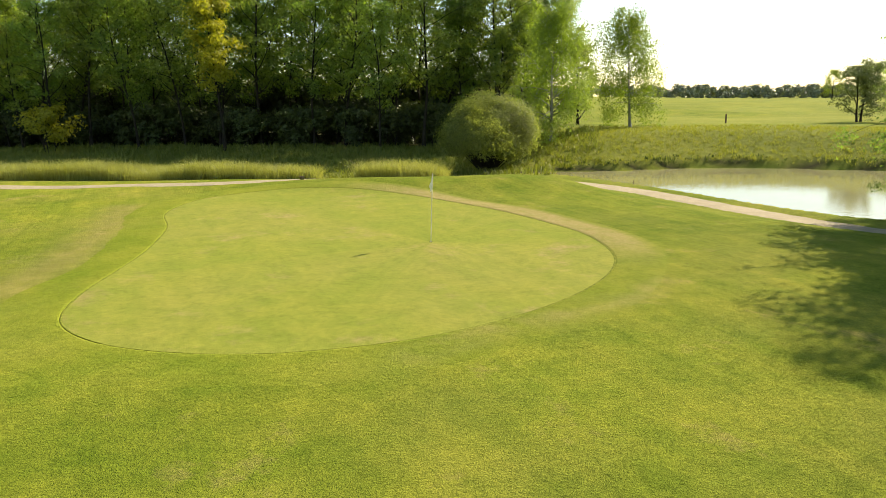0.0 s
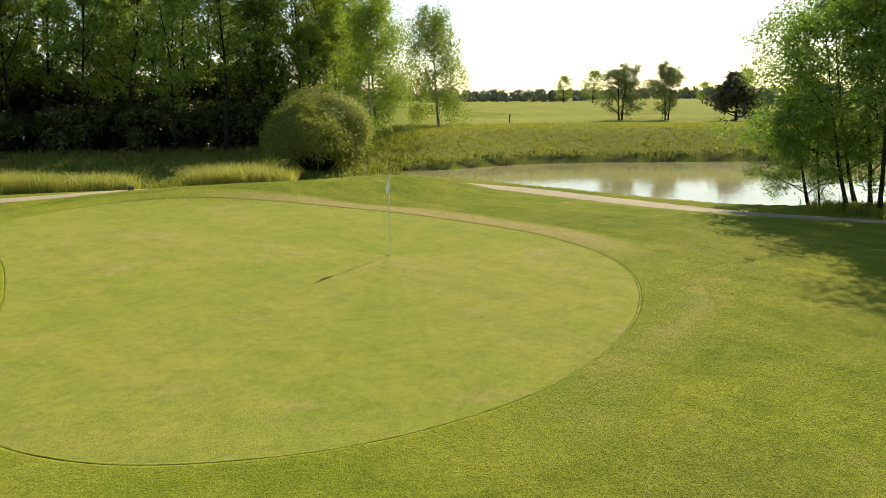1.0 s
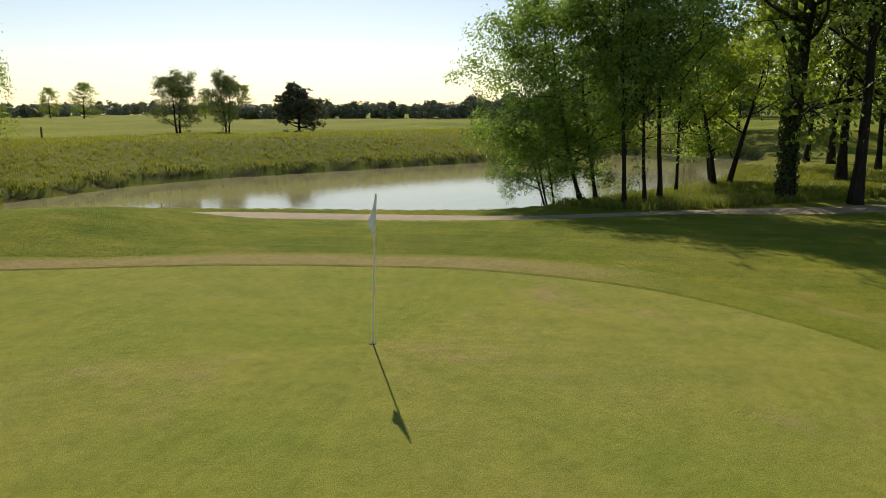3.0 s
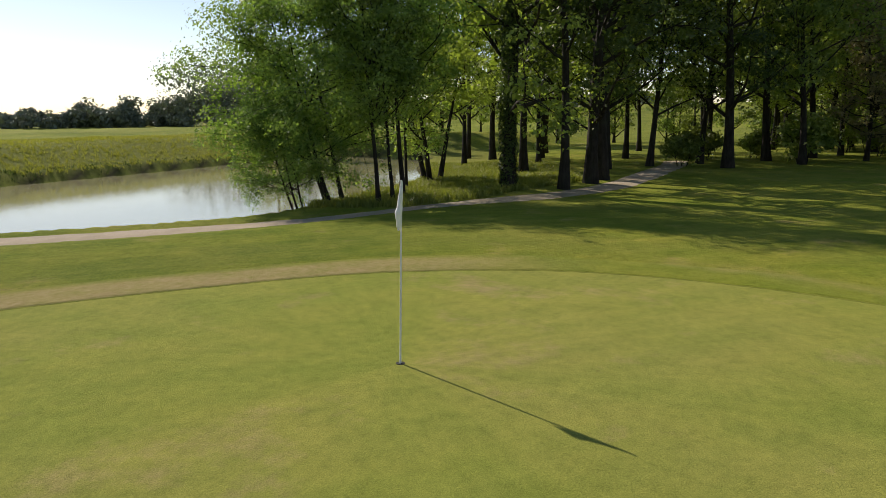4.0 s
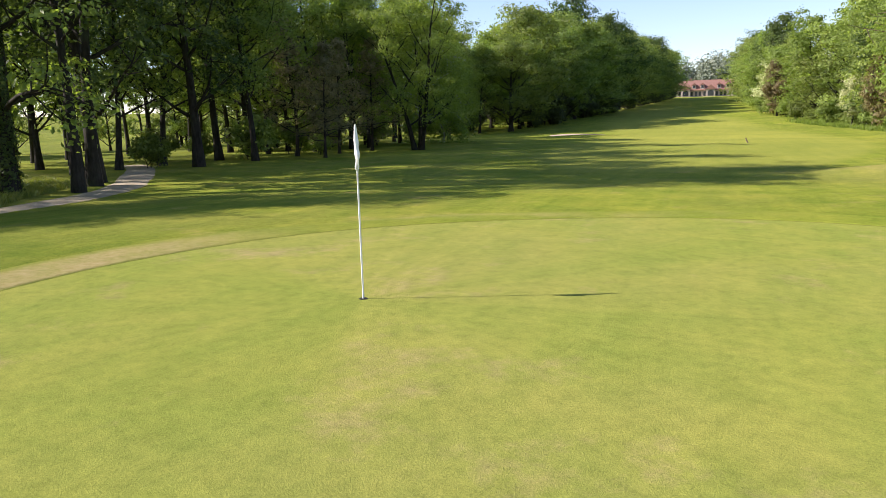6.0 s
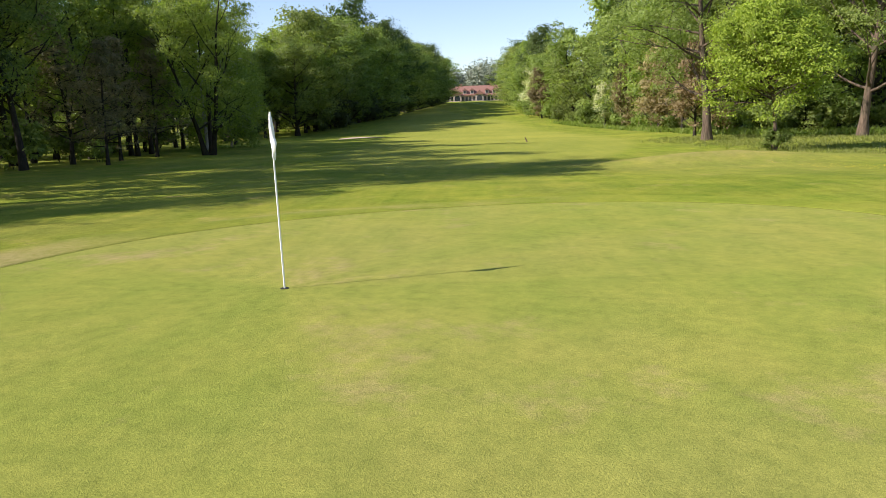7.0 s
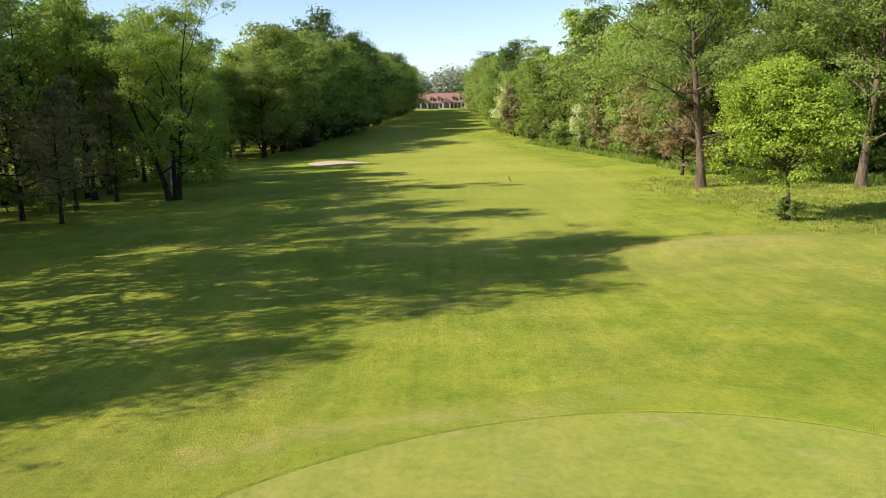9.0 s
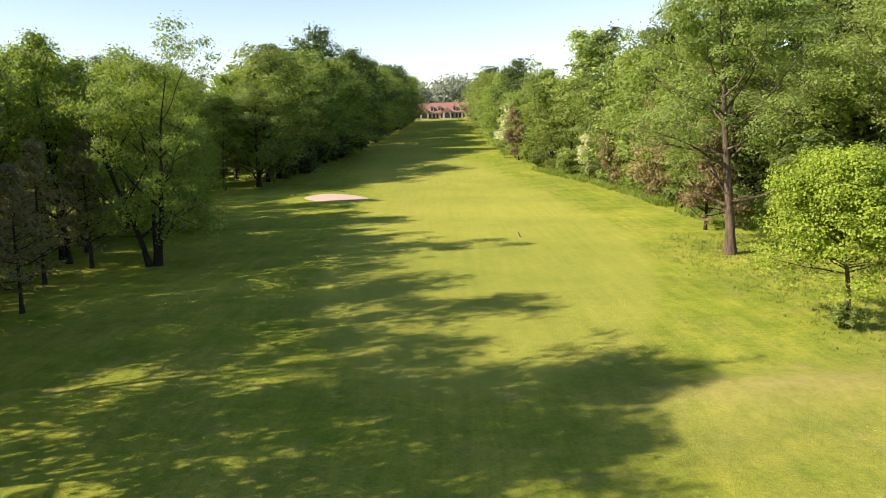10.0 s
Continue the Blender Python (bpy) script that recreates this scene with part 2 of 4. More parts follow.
# ---------------------------------------------------------------- the lie of the land


def smooth_loop(pts, n=8, closed=True):
    """A round line through the points."""
    p = np.array(pts, float)
    k = len(p)
    out = []
    for i in range(k if closed else k - 1):
        q = [p[(i + j) % k] if closed else p[min(max(i + j, 0), k - 1)] for j in (-1, 0, 1, 2)]
        for u in np.linspace(0, 1, n, endpoint=False):
            out.append(0.5 * (2 * q[1] + (q[2] - q[0]) * u + (2 * q[0] - 5 * q[1] + 4 * q[2] - q[3]) * u ** 2
                              + (3 * q[1] - q[0] - 3 * q[2] + q[3]) * u ** 3))
    if not closed:
        out.append(p[-1])
    return np.array(out)


def dist_line(x, y, line, closed=False):
    """Distance from points to a line."""
    x, y = np.asarray(x, float), np.asarray(y, float)
    best = np.full(x.shape, 1e9)
    n = len(line)
    for i in range(n if closed else n - 1):
        ax, ay = line[i]
        bx, by = line[(i + 1) % n]
        ux, uy = bx - ax, by - ay
        t = np.clip(((x - ax) * ux + (y - ay) * uy) / (ux * ux + uy * uy + 1e-9), 0, 1)
        best = np.minimum(best, np.hypot(x - ax - t * ux, y - ay - t * uy))
    return best


def inside(x, y, loop):
    x, y = np.asarray(x, float), np.asarray(y, float)
    r = np.zeros(x.shape, bool)
    n = len(loop)
    for i in range(n):
        ax, ay = loop[i]
        bx, by = loop[(i + 1) % n]
        if ay != by:
            r ^= ((ay > y) != (by > y)) & (x < (bx - ax) * (y - ay) / (by - ay) + ax)
    return r


def signed(x, y, loop):
    """Distance to a closed line, negative inside."""
    d = dist_line(x, y, loop, True)
    return np.where(inside(x, y, loop), -d, d)


def step(a, b, v):
    t = np.clip((np.asarray(v, float) - a) / (b - a), 0, 1)
    return t * t * (3 - 2 * t)


def patchy(x, y):
    return 0.5 + 0.5 * np.sin(x * 0.9 + 1.7 * np.sin(y * 0.6)) * np.sin(y * 0.8 + 0.9 * np.sin(x * 0.5))


WATER = -1.0
GREEN = smooth_loop([(-6.6, -8.5), (-4.9, -9.7), (-2.6, -10.0), (-0.5, -9.5), (1.3, -8.5), (3.0, -6.9), (4.3, -5.0), (5.1, -3.0),
                     (5.3, -1.0), (4.8, 1.6), (3.6, 3.9), (2.0, 6.3), (0.2, 8.3), (-2.0, 10.4), (-5.0, 11.8), (-8.5, 11.8),
                     (-11.0, 9.4), (-11.0, 5.4), (-9.4, 2.0), (-8.3, -1.6), (-7.8, -4.3), (-7.4, -6.6)])
POND = smooth_loop([(3.5, 28.0), (6.5, 24.5), (9.6, 20.6), (11.8, 17.2), (13.7, 13.6), (15.6, 10.6), (17.6, 8.6), (20.2, 7.6), (23.4, 6.2),
                    (27.0, 5.3), (31.0, 4.7), (40, 5.6), (50, 7.4), (58, 7.6), (66, 12), (66, 20), (58, 24), (47.6, 26.6),
                    (36, 29.8), (27, 32.2), (20, 33.6), (15, 33.0), (9.5, 31.0), (5.5, 30.5)], 6)
TRACK = smooth_loop([(-60, 22), (-40, 17.5), (-24, 15.4), (-18, 14.9), (-12.5, 14.6), (-6, 17.0), (0, 20.5), (5, 20.6), (8.9, 16.9), (11.0, 13.2),
                     (12.9, 9.6), (14.8, 6.6), (17.0, 4.0), (19.4, 1.2), (22.0, -2.2), (25.5, -4.9), (31, -7.4), (40, -10.8), (47, -12.6)], 6, False)
WORN = [(6.3, -4.2), (5.5, -5.5), (4.1, -6.9), (2.3, -8.1), (0.7, -9.9)]       # scuffed turf outside the collar
UP = (0.53, -0.848)                     # the way along the fairway, which climbs in the distance
FAIRWAY = smooth_loop([(12, -24), (7.6, -32), (9.6, -46), (16, -64), (30, -88), (44, -108), (62, -131), (82, -152), (130, -215), (215, -345),
                       (228, -338), (150, -215), (105, -150), (72, -105), (56, -84), (46, -66), (36, -48), (27, -34), (19, -26)])


def land(x, y):
    """Height of the ground."""
    x, y = np.asarray(x, float), np.asarray(y, float)
    g = signed(x, y, GREEN)
    h = -0.35 * step(4, 16, g)
    # behind the green the ground drops into a dip before the wood
    north = step(15, 25, y - 0.10 * np.abs(x + 4))
    h = h - 0.75 * north * (1 - step(30, 46, y))
    h += 0.42 * np.exp(-((x - 3.6) ** 2 / 14 + (y - 14.2) ** 2 / 9))
    h += 0.40 * np.exp(-((x + 3.4) ** 2 / 45 + (y - 14.0) ** 2 / 5))
    # the pond: near shore with the gravel track, far shore rising to open ground
    p = signed(x, y, POND)
    far = step(-4, 4, (x - 4) * 0.20 + (y - 28.0) * 0.98 + np.clip(x - 30, 0, 60) * 0.28)
    near_h = -0.52 + (h + 0.52) * step(2.6, 7.5, p)
    far_h = -0.62 + 2.0 * step(-1.5, 9, p) - 0.55 * step(12, 45, p) + 0.25 * np.sin(x * 0.045 + 1.0) * np.sin(y * 0.05) * step(15, 40, p)
    open_field = far * step(-2, 14, x + (y - 36) * 0.1) 
    h = h * (1 - open_field) + far_h * open_field
    near = (1 - far) * step(-4, 6, x) * (1 - step(9, 13, p))
    h = h * (1 - near) + near_h * near
    h += 0.55 * np.sin(x * 0.105 + 0.8 * np.sin(y * 0.06)) * np.sin(y * 0.12 + 1.3) * step(34, 70, p) * open_field * (1 - step(230, 320, np.hypot(x, y)))
    lip = step(0.0, 0.6, p)
    h = np.where(p < 1.0, (WATER - 0.10) * (1 - lip) + h * lip, h)
    h = np.where(p < 0, WATER - 0.10 - 0.8 * step(0, 3, -p), h)
    # ridge of thin grass beside the fairway, and the climb towards the houses
    h += 0.24 * np.exp(-(((x - 57.9) * -0.6 + (y + 77.6) * 0.8) ** 2 / 5 + ((x - 57.9) * 0.8 + (y + 77.6) * 0.6) ** 2 / 34))
    h += 0.5 * np.exp(-(((x - 0.5) * 0.86 + (y + 29.5) * 0.5) ** 2 / 24 + (-(x - 0.5) * 0.5 + (y + 29.5) * 0.86) ** 2 / 3.5))
    u = x * UP[0] + y * UP[1]
    h += 0.042 * np.clip(u - 95, 0, 320) * step(90, 150, u)
    h += 2.0 * step(120, 260, np.hypot(x - 60, y - 60)) * step(0, 80, y) * (0.5 + 0.5 * np.sin(x * 0.021 + 0.6))
    h += 0.05 * np.sin(x * 0.31 + 0.4 * np.sin(y * 0.23)) * np.sin(y * 0.27 + 1) * step(8, 20, g)
    return h


def at(x, y):
    return float(land(np.array([x]), np.array([y]))[0])


def ground_cut(x, y):
    """How far the open sheet lies below the finished surface, under the green and the track."""
    g = signed(x, y, GREEN)
    return 0.08 * (1 - step(0.5, 1.5, g)) + 0.06 * (1 - step(0.75, 1.0, dist_line(x, y, TRACK)))


# ---------------------------------------------------------------- building helpers


def mesh_from(name, verts, faces, mat, smooth=False):
    me = bpy.data.meshes.new(name)
    me.from_pydata(np.asarray(verts).tolist(), [], faces if isinstance(faces, list) else np.asarray(faces).tolist())
    me.materials.append(mat)
    if smooth:
        me.polygons.foreach_set("use_smooth", np.ones(len(me.polygons), bool))
    me.update()
    return me


def thing(name, label, category, x=0.0, y=0.0, z=0.0, group="", turn=0.0):
    ob = new(name)
    ob.empty_display_size = 0.2
    ob.matrix_world = pose(x, y, z, 0, 0, turn)
    return tagged(ob, label, category, group)


def piece(name, me, parent, label=""):
    ob = new(name, me)
    ob.parent = parent
    return tagged(ob, label)


def part(name, bm, mat, parent, label="", smooth=False):
    me = bpy.data.meshes.new(name)
    bm.to_mesh(me)
    bm.free()
    me.materials.append(mat)
    if smooth:
        for p in me.polygons:
            p.use_smooth = True
    return piece(name, me, parent, label)


def grid_faces(nu, nv, wrap=False):
    i, j = np.meshgrid(np.arange(nu - (0 if wrap else 1)), np.arange(nv - 1), indexing="ij")
    a, b = i * nv + j, ((i + 1) % nu) * nv + j
    return np.stack([a, b, b + 1, a + 1], -1).reshape(-1, 4)


# ---------------------------------------------------------------- ground


def build_ground():
    def spread(near, reach, n, c):
        k = math.asinh(reach / near)
        return c + near * np.sinh(np.linspace(-1, 1, n) * k)
    xs, ys = spread(11.0, 1500.0, 380, 8.0), spread(11.0, 1500.0, 380, 2.0)
    X, Y = np.meshgrid(xs, ys, indexing="ij")
    x, y = X.ravel(), Y.ravel()
    z = land(x, y) - ground_cut(x, y)
    me = mesh_from("ground", np.stack([x, y, z], 1), grid_faces(len(xs), len(ys)), M_ground, True)
    p = signed(x, y, POND)
    f = signed(x, y, FAIRWAY)
    far_course = np.maximum(step(-9, 0, 13 - np.abs(y - 92 - 0.15 * (x - 40))) * step(10, 30, x), 0.7 * step(120, 150, y) * step(0, 60, x))
    fair = np.maximum(1 - step(-0.5, 0.7, f), far_course)
    wild = (1 - step(18, 27, p)) * step(0, 1, p) * step(24, 30, y + 0.28 * np.clip(x - 30, 0, 60))
    wild = np.maximum(wild, step(17.5, 20, y) * (1 - step(-2, 12, x)))
    wild = np.maximum(wild, (1 - step(6, 9, p)) * step(19, 24, x) * (1 - step(16, 24, y)))
    east = step(0, 6, (x - 36) * 0.78 + (y + 20) * 0.62) * step(5, 15, -y)
    west = step(0, 6, -((x + 3) * 0.85 + (y + 62) * 0.53)) * step(35, 45, -y)
    # under the side woods a fifth of the dark floor tints the lawn as shade
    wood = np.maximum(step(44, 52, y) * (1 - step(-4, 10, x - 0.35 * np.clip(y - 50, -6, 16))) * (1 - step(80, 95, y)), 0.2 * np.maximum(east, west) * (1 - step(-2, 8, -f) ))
    # a thin rim of the same dark floor paints the shade at the waterline
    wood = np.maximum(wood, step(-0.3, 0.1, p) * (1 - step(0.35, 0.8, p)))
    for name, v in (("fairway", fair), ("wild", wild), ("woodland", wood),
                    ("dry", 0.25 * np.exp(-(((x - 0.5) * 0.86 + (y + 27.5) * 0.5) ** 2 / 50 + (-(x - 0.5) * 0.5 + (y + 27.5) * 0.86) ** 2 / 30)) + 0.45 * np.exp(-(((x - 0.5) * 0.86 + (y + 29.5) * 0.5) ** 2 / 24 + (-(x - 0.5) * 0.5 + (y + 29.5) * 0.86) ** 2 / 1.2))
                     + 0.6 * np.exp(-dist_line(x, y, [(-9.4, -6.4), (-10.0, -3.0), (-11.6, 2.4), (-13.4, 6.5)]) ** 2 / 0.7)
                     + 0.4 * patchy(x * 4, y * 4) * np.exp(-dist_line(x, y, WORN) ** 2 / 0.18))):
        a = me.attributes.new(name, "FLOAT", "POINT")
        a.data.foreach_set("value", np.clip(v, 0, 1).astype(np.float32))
    tagged(new("ground", me), "rolling mown golf course grassland with longer rough", "ground", kind="structure")


def drape(loop_or_rows, lift):
    """Rows of points laid on the land."""
    r = np.array(loop_or_rows, float)
    return np.concatenate([r, (land(r[..., 0], r[..., 1]) + lift)[..., None]], -1)


def offset_loop(loop, d):
    p = np.array(loop)
    t = np.roll(p, -1, 0) - np.roll(p, 1, 0)
    t /= np.linalg.norm(t, axis=1)[:, None]
    n = np.stack([t[:, 1], -t[:, 0]], 1)      # outwards for a counter-clockwise line
    return p + n * np.asarray(d).reshape(-1, 1)


def build_green():
    c = np.array([-2.6, 0.6])
    rings = [c + (GREEN - c) * s for s in np.linspace(0.0, 1, 27)]
    v = drape(np.stack(rings, 1), 0.0)
    n, k = v.shape[:2]
    me = mesh_from("putting_green", v.reshape(-1, 3), grid_faces(n, k, True), M_green, True)
    tagged(new("putting_green", me), "closely mown putting green with slightly dry patches", "green", kind="structure")
    # the mower's cut round it: a narrow strip of turf colour, darkened for the step's shade
    cut = 0.044 + 0.006 * np.sin(np.arange(n) * 0.9) + 0.008 * np.sin(np.arange(n) * 2.3)
    v = np.stack([drape(offset_loop(GREEN, cut * s - 0.006), lift) for s, lift in ((-0.3, -0.012), (0.0, 0.004), (0.5, 0.003), (1.0, 0.006), (1.3, -0.01))], 1)
    me = mesh_from("cut_edge", v.reshape(-1, 3), grid_faces(n, 5, True), M_cut_shade, True)
    tagged(new("cut_edge", me), "narrow mown edge round the putting green, the step's shade in its colour", "turf", kind="structure")
    # the collar of longer grass, its inner edge a small step
    ang = np.arange(n)
    wid = 1.15 + 0.12 * np.sin(ang * 0.11) + 0.1 * np.sin(ang * 0.31)
    prof = [(0.03, -0.012), (0.045, 0.008), (0.09, 0.014), (0.2, 0.017), (0.35, 0.018), (0.5, 0.018), (0.7, 0.017), (0.85, 0.015), (1.0, 0.011), (1.15, 0.006), (1.5, -0.03)]
    v = np.stack([drape(offset_loop(GREEN, wid * s), lift) for s, lift in prof], 1)
    me = mesh_from("green_collar", v.reshape(-1, 3), grid_faces(n, len(prof), True), M_fringe, True)
    gx, gy = GREEN[:, 0], GREEN[:, 1]
    around = step(-3.5, 1.8, gy) * step(-0.5, 4.0, gx + gy) * step(-7, -1, gx)
    across = np.array([0.75, 0.8, 0.9, 1, 1, 1, 1, 0.9, 0.5, 0.15, 0])
    a = me.attributes.new("dry", "FLOAT", "POINT")
    a.data.foreach_set("value", np.clip(around[:, None] * across[None, :] + 0.55 * patchy(v[..., 0] * 4, v[..., 1] * 4) * np.exp(-dist_line(v[..., 0], v[..., 1], WORN) ** 2 / 0.18), 0, 1).astype(np.float32).ravel())
    tagged(new("green_collar", me), "collar of longer grass round the green, dry towards the pond", "turf", kind="structure")


def build_track():
    line = TRACK
    t = np.gradient(line, axis=0)
    t /= np.linalg.norm(t, axis=1)[:, None]
    nrm = np.stack([-t[:, 1], t[:, 0]], 1)
    rng = np.random.default_rng(3)
    w = 0.86 + rng.normal(0, 0.05, len(line))
    cols = np.array([-1, -0.6, 0, 0.6, 1.0])
    v = drape(line[:, None, :] + nrm[:, None, :] * (cols[None, :] * w[:, None])[..., None], 0.0)
    v[..., 2] += np.array([-0.03, 0.0, 0.012, 0.0, -0.03])
    me = mesh_from("gravel_track", v.reshape(-1, 3), grid_faces(len(line), 5), M_gravel, True)
    tagged(new("gravel_track", me), "pale gravel buggy track along the pond", "path", kind="structure")


def build_water():
    c = np.array([34.0, 19.0])
    loop = offset_loop(POND, np.full(len(POND), 0.5))
    rings = np.stack([c + (loop - c) * s for s in (0.0, 0.5, 1.0)], 1)
    v = np.concatenate([rings, np.full(rings.shape[:2] + (1,), WATER)], -1)
    me = mesh_from("pond_water", v.reshape(-1, 3), grid_faces(len(loop), 3, True), M_water, True)
    tagged(new("pond_water", me), "still murky green-brown pond water", "water", kind="structure")


def build_bunker():
    loop = smooth_loop([(55.5, -81.0), (58, -78.2), (63, -79.5), (67, -82.5), (66.5, -86.5), (62, -86.8), (57.5, -84.5)])
    c = loop.mean(0)
    rings = np.stack([c + (loop - c) * s for s in (0.0, 0.4, 0.7, 0.9, 1.0)], 1)
    v = drape(rings, 0.0)
    v[..., 2] += np.array([0.03, 0.03, 0.04, 0.06, 0.0])
    me = mesh_from("sand_bunker", v.reshape(-1, 3), grid_faces(len(loop), 5, True), M_sand, True)
    tagged(new("sand_bunker", me), "pale raked sand bunker at the fairway edge", "bunker", kind="structure")

build_ground()
build_green()
build_track()
build_water()
build_bunker()

# ---------------------------------------------------------------- trees


class Stems:
    """Tapered round stems gathered into one mesh."""

    def __init__(self):
        self.v, self.f, self.n = [], [], 0

    def add(self, pts, radii, sides=6):
        pts, radii = np.array(pts, float), np.array(radii, float)
        t = np.gradient(pts, axis=0)
        t /= np.linalg.norm(t, axis=1)[:, None] + 1e-9
        ref = np.array([0.31, 0.95, 0.05])
        a = np.cross(t, ref)
        a /= np.linalg.norm(a, axis=1)[:, None] + 1e-9
        b = np.cross(t, a)
        ang = np.linspace(0, 2 * np.pi, sides, endpoint=False)
        ring = (a[:, None] * np.cos(ang)[None, :, None] + b[:, None] * np.sin(ang)[None, :, None]) * radii[:, None, None]
        v = (pts[:, None] + ring).reshape(-1, 3)
        k = len(pts)
        i, j = np.meshgrid(np.arange(k - 1), np.arange(sides), indexing="ij")
        p, q = i * sides + j, i * sides + (j + 1) % sides
        self.f.append(np.stack([p, q, q + sides, p + sides], -1).reshape(-1, 4) + self.n)
        self.v.append(v)
        self.n += len(v)

    def mesh(self, name, mat):
        return mesh_from(name, np.concatenate(self.v), np.concatenate(self.f), mat, True)


def leaf_quads(rng, centres, size, long=1.5, hang=0.0, facing=None):
    """One folded leaf at each centre, its upper side more or less along facing."""
    n = len(centres)
    nn = rng.normal(size=(n, 3)) * (0.38 if facing is not None else 1.0)
    if facing is not None:
        nn += facing
    nn /= np.linalg.norm(nn, axis=1)[:, None] + 1e-9
    d = rng.normal(size=(n, 3))
    d[:, 2] -= hang
    d -= nn * np.sum(d * nn, 1)[:, None]
    d /= np.linalg.norm(d, axis=1)[:, None] + 1e-9
    w = np.cross(d, nn)
    s = (size * rng.uniform(0.6, 1.35, n))[:, None]   # size: one for all, or one each
    a = centres - d * s * long * 0.5
    b = centres + w * s * 0.5 + nn * s * 0.14
    c = centres + d * s * long * 0.5
    e = centres - w * s * 0.5 + nn * s * 0.14
    return np.stack([a, b, c, e], 1).reshape(-1, 3)


def leaves_mesh(name, verts, mat):
    return mesh_from(name, verts, np.arange(len(verts)).reshape(-1, 4), mat)


def bent(rng, start, way, length, n, wob, lift):
    """A wandering line from start; lift bends it up or down along the way."""
    pts = [np.array(start, float)]
    w = np.array(way, float)
    w /= np.linalg.norm(w)
    for _ in range(n):
        w = w + rng.normal(0, wob, 3) + np.array([0, 0, lift / n])
        w /= np.linalg.norm(w)
        pts.append(pts[-1] + w * length / n)
    return np.array(pts)


def grow(seed, height, girth, crown_from, reach, limbs, leaf, count, shape="oval", rise=0.55, hang=0.0, wob=0.06, lean=(0, 0), sides=8,
         clump=0.75, twigs=4, stems=1, splay=0.0, low=0.0, long=1.5, inner=0.16):
    """Stems and leaves of one tree: trunk or trunks, limbs, side branches, and leaves in clumps round the branch ends."""
    rng = np.random.default_rng(seed)
    st, spots = Stems(), []
    for k in range(stems):
        a = k * 2.4 + rng.uniform(0, 1)
        way = np.array([lean[0] + splay * math.cos(a), lean[1] + splay * math.sin(a), 1.0])
        hk = height * (1 if k == 0 else rng.uniform(0.8, 0.97))
        base = np.array([0.16 * stems * math.cos(a), 0.16 * stems * math.sin(a), 0]) if stems > 1 else np.zeros(3)
        trunk = bent(rng, base + np.array([0, 0, -0.25]), way, hk * 0.95 + 0.25, 11, wob * 0.6, 0.25)
        u = np.linspace(0, 1, len(trunk))
        r = girth * (1 - 0.88 * u) * (1 + 0.55 * np.exp(-u * 26))
        st.add(trunk, np.maximum(r, 0.012), sides)
        for i in range(limbs // stems):
            v = (i + rng.uniform(0, 0.9)) / max(1, limbs // stems)
            f = crown_from / hk + (1 - crown_from / hk) * v * 0.97
            if i < low * limbs / stems:
                f *= 0.7
            x = f * (len(trunk) - 1)
            j = min(int(x), len(trunk) - 2)
            p = trunk[j] + (trunk[j + 1] - trunk[j]) * (x - j)
            if shape == "oval":
                env = max(0.42, abs(math.sin(math.pi * min(1, 0.16 + 0.84 * v) ** 0.8)) ** 0.6 + 0.12)
            elif shape == "cone":
                env = 1.02 - 0.92 * v
            elif shape == "dome":
                env = math.sqrt(max(0.05, 1 - (v * 0.98) ** 2.2))
            else:
                env = 0.75 + 0.35 * math.sin(3 * v)
            a = i * 2.399 + rng.uniform(-0.5, 0.5)
            length = reach * env * (rng.uniform(0.86, 1.06) if shape == "dome" else rng.uniform(0.7, 1.15))
            way = np.array([math.cos(a), math.sin(a), rise * rng.uniform(0.5, 1.4)])
            limb = bent(rng, p, way, length, 6, 0.13, 0.35 - hang * 1.4)
            r0 = girth * (1 - 0.85 * f) * 0.5
            st.add(limb, np.linspace(max(r0, 0.02), 0.012, len(limb)), 5)
            spots += [(limb[-1], 1.0), (limb[-3], 0.85)]
            for _ in range(twigs):
                m = rng.integers(1, len(limb) - 1)
                way2 = limb[-1] - limb[0] + rng.normal(0, 0.55, 3) * length
                way2[2] += -hang * length * 0.6
                tw = bent(rng, limb[m], way2, length * rng.uniform(0.3, 0.55), 3, 0.2, 0.2 - hang * 2)
                st.add(tw, np.linspace(0.35 * max(r0, 0.03), 0.008, len(tw)), 3)
                spots.append((tw[-1], 0.8))
    # each branch end carries a flattened pad of leaves, closed above and open below, with some strays beyond it
    c = np.array([s[0] for s in spots])
    size = clump * np.array([s[1] for s in spots]) * rng.uniform(0.55, 1.25, len(c))
    pick = rng.choice(len(c), count, p=size ** 2 / (size ** 2).sum())
    d = rng.normal(0, 1, (count, 3))
    d[:, 2] = np.where(rng.uniform(size=count) < 0.72, np.abs(d[:, 2]), d[:, 2])
    d /= np.linalg.norm(d, axis=1)[:, None]
    r = np.where(rng.uniform(size=count) < 0.14, rng.uniform(1.0, 1.65, count), rng.uniform(0.3, 1.0, count) ** 0.6)
    off = d * (r * size[pick])[:, None] * np.array([1, 1, 0.85])
    off[:, 2] -= np.abs(rng.normal(0, 1, count)) * hang * clump * 2.2
    cen = c[pick] + off
    cen[:, 2] = np.maximum(cen[:, 2], 0.12)
    out = cen * np.array([1, 1, 0]) / (np.linalg.norm(cen[:, :2], axis=1)[:, None] + 0.3)
    face = d * 0.9 + out * 0.35 + np.array([0, 0, 0.3])
    # the shaded inside of the crown: fewer, larger sprays nearer the wood
    k = int(count * inner)
    sizes = np.full(count, leaf)
    if k:
        mid = np.median(c, 0)
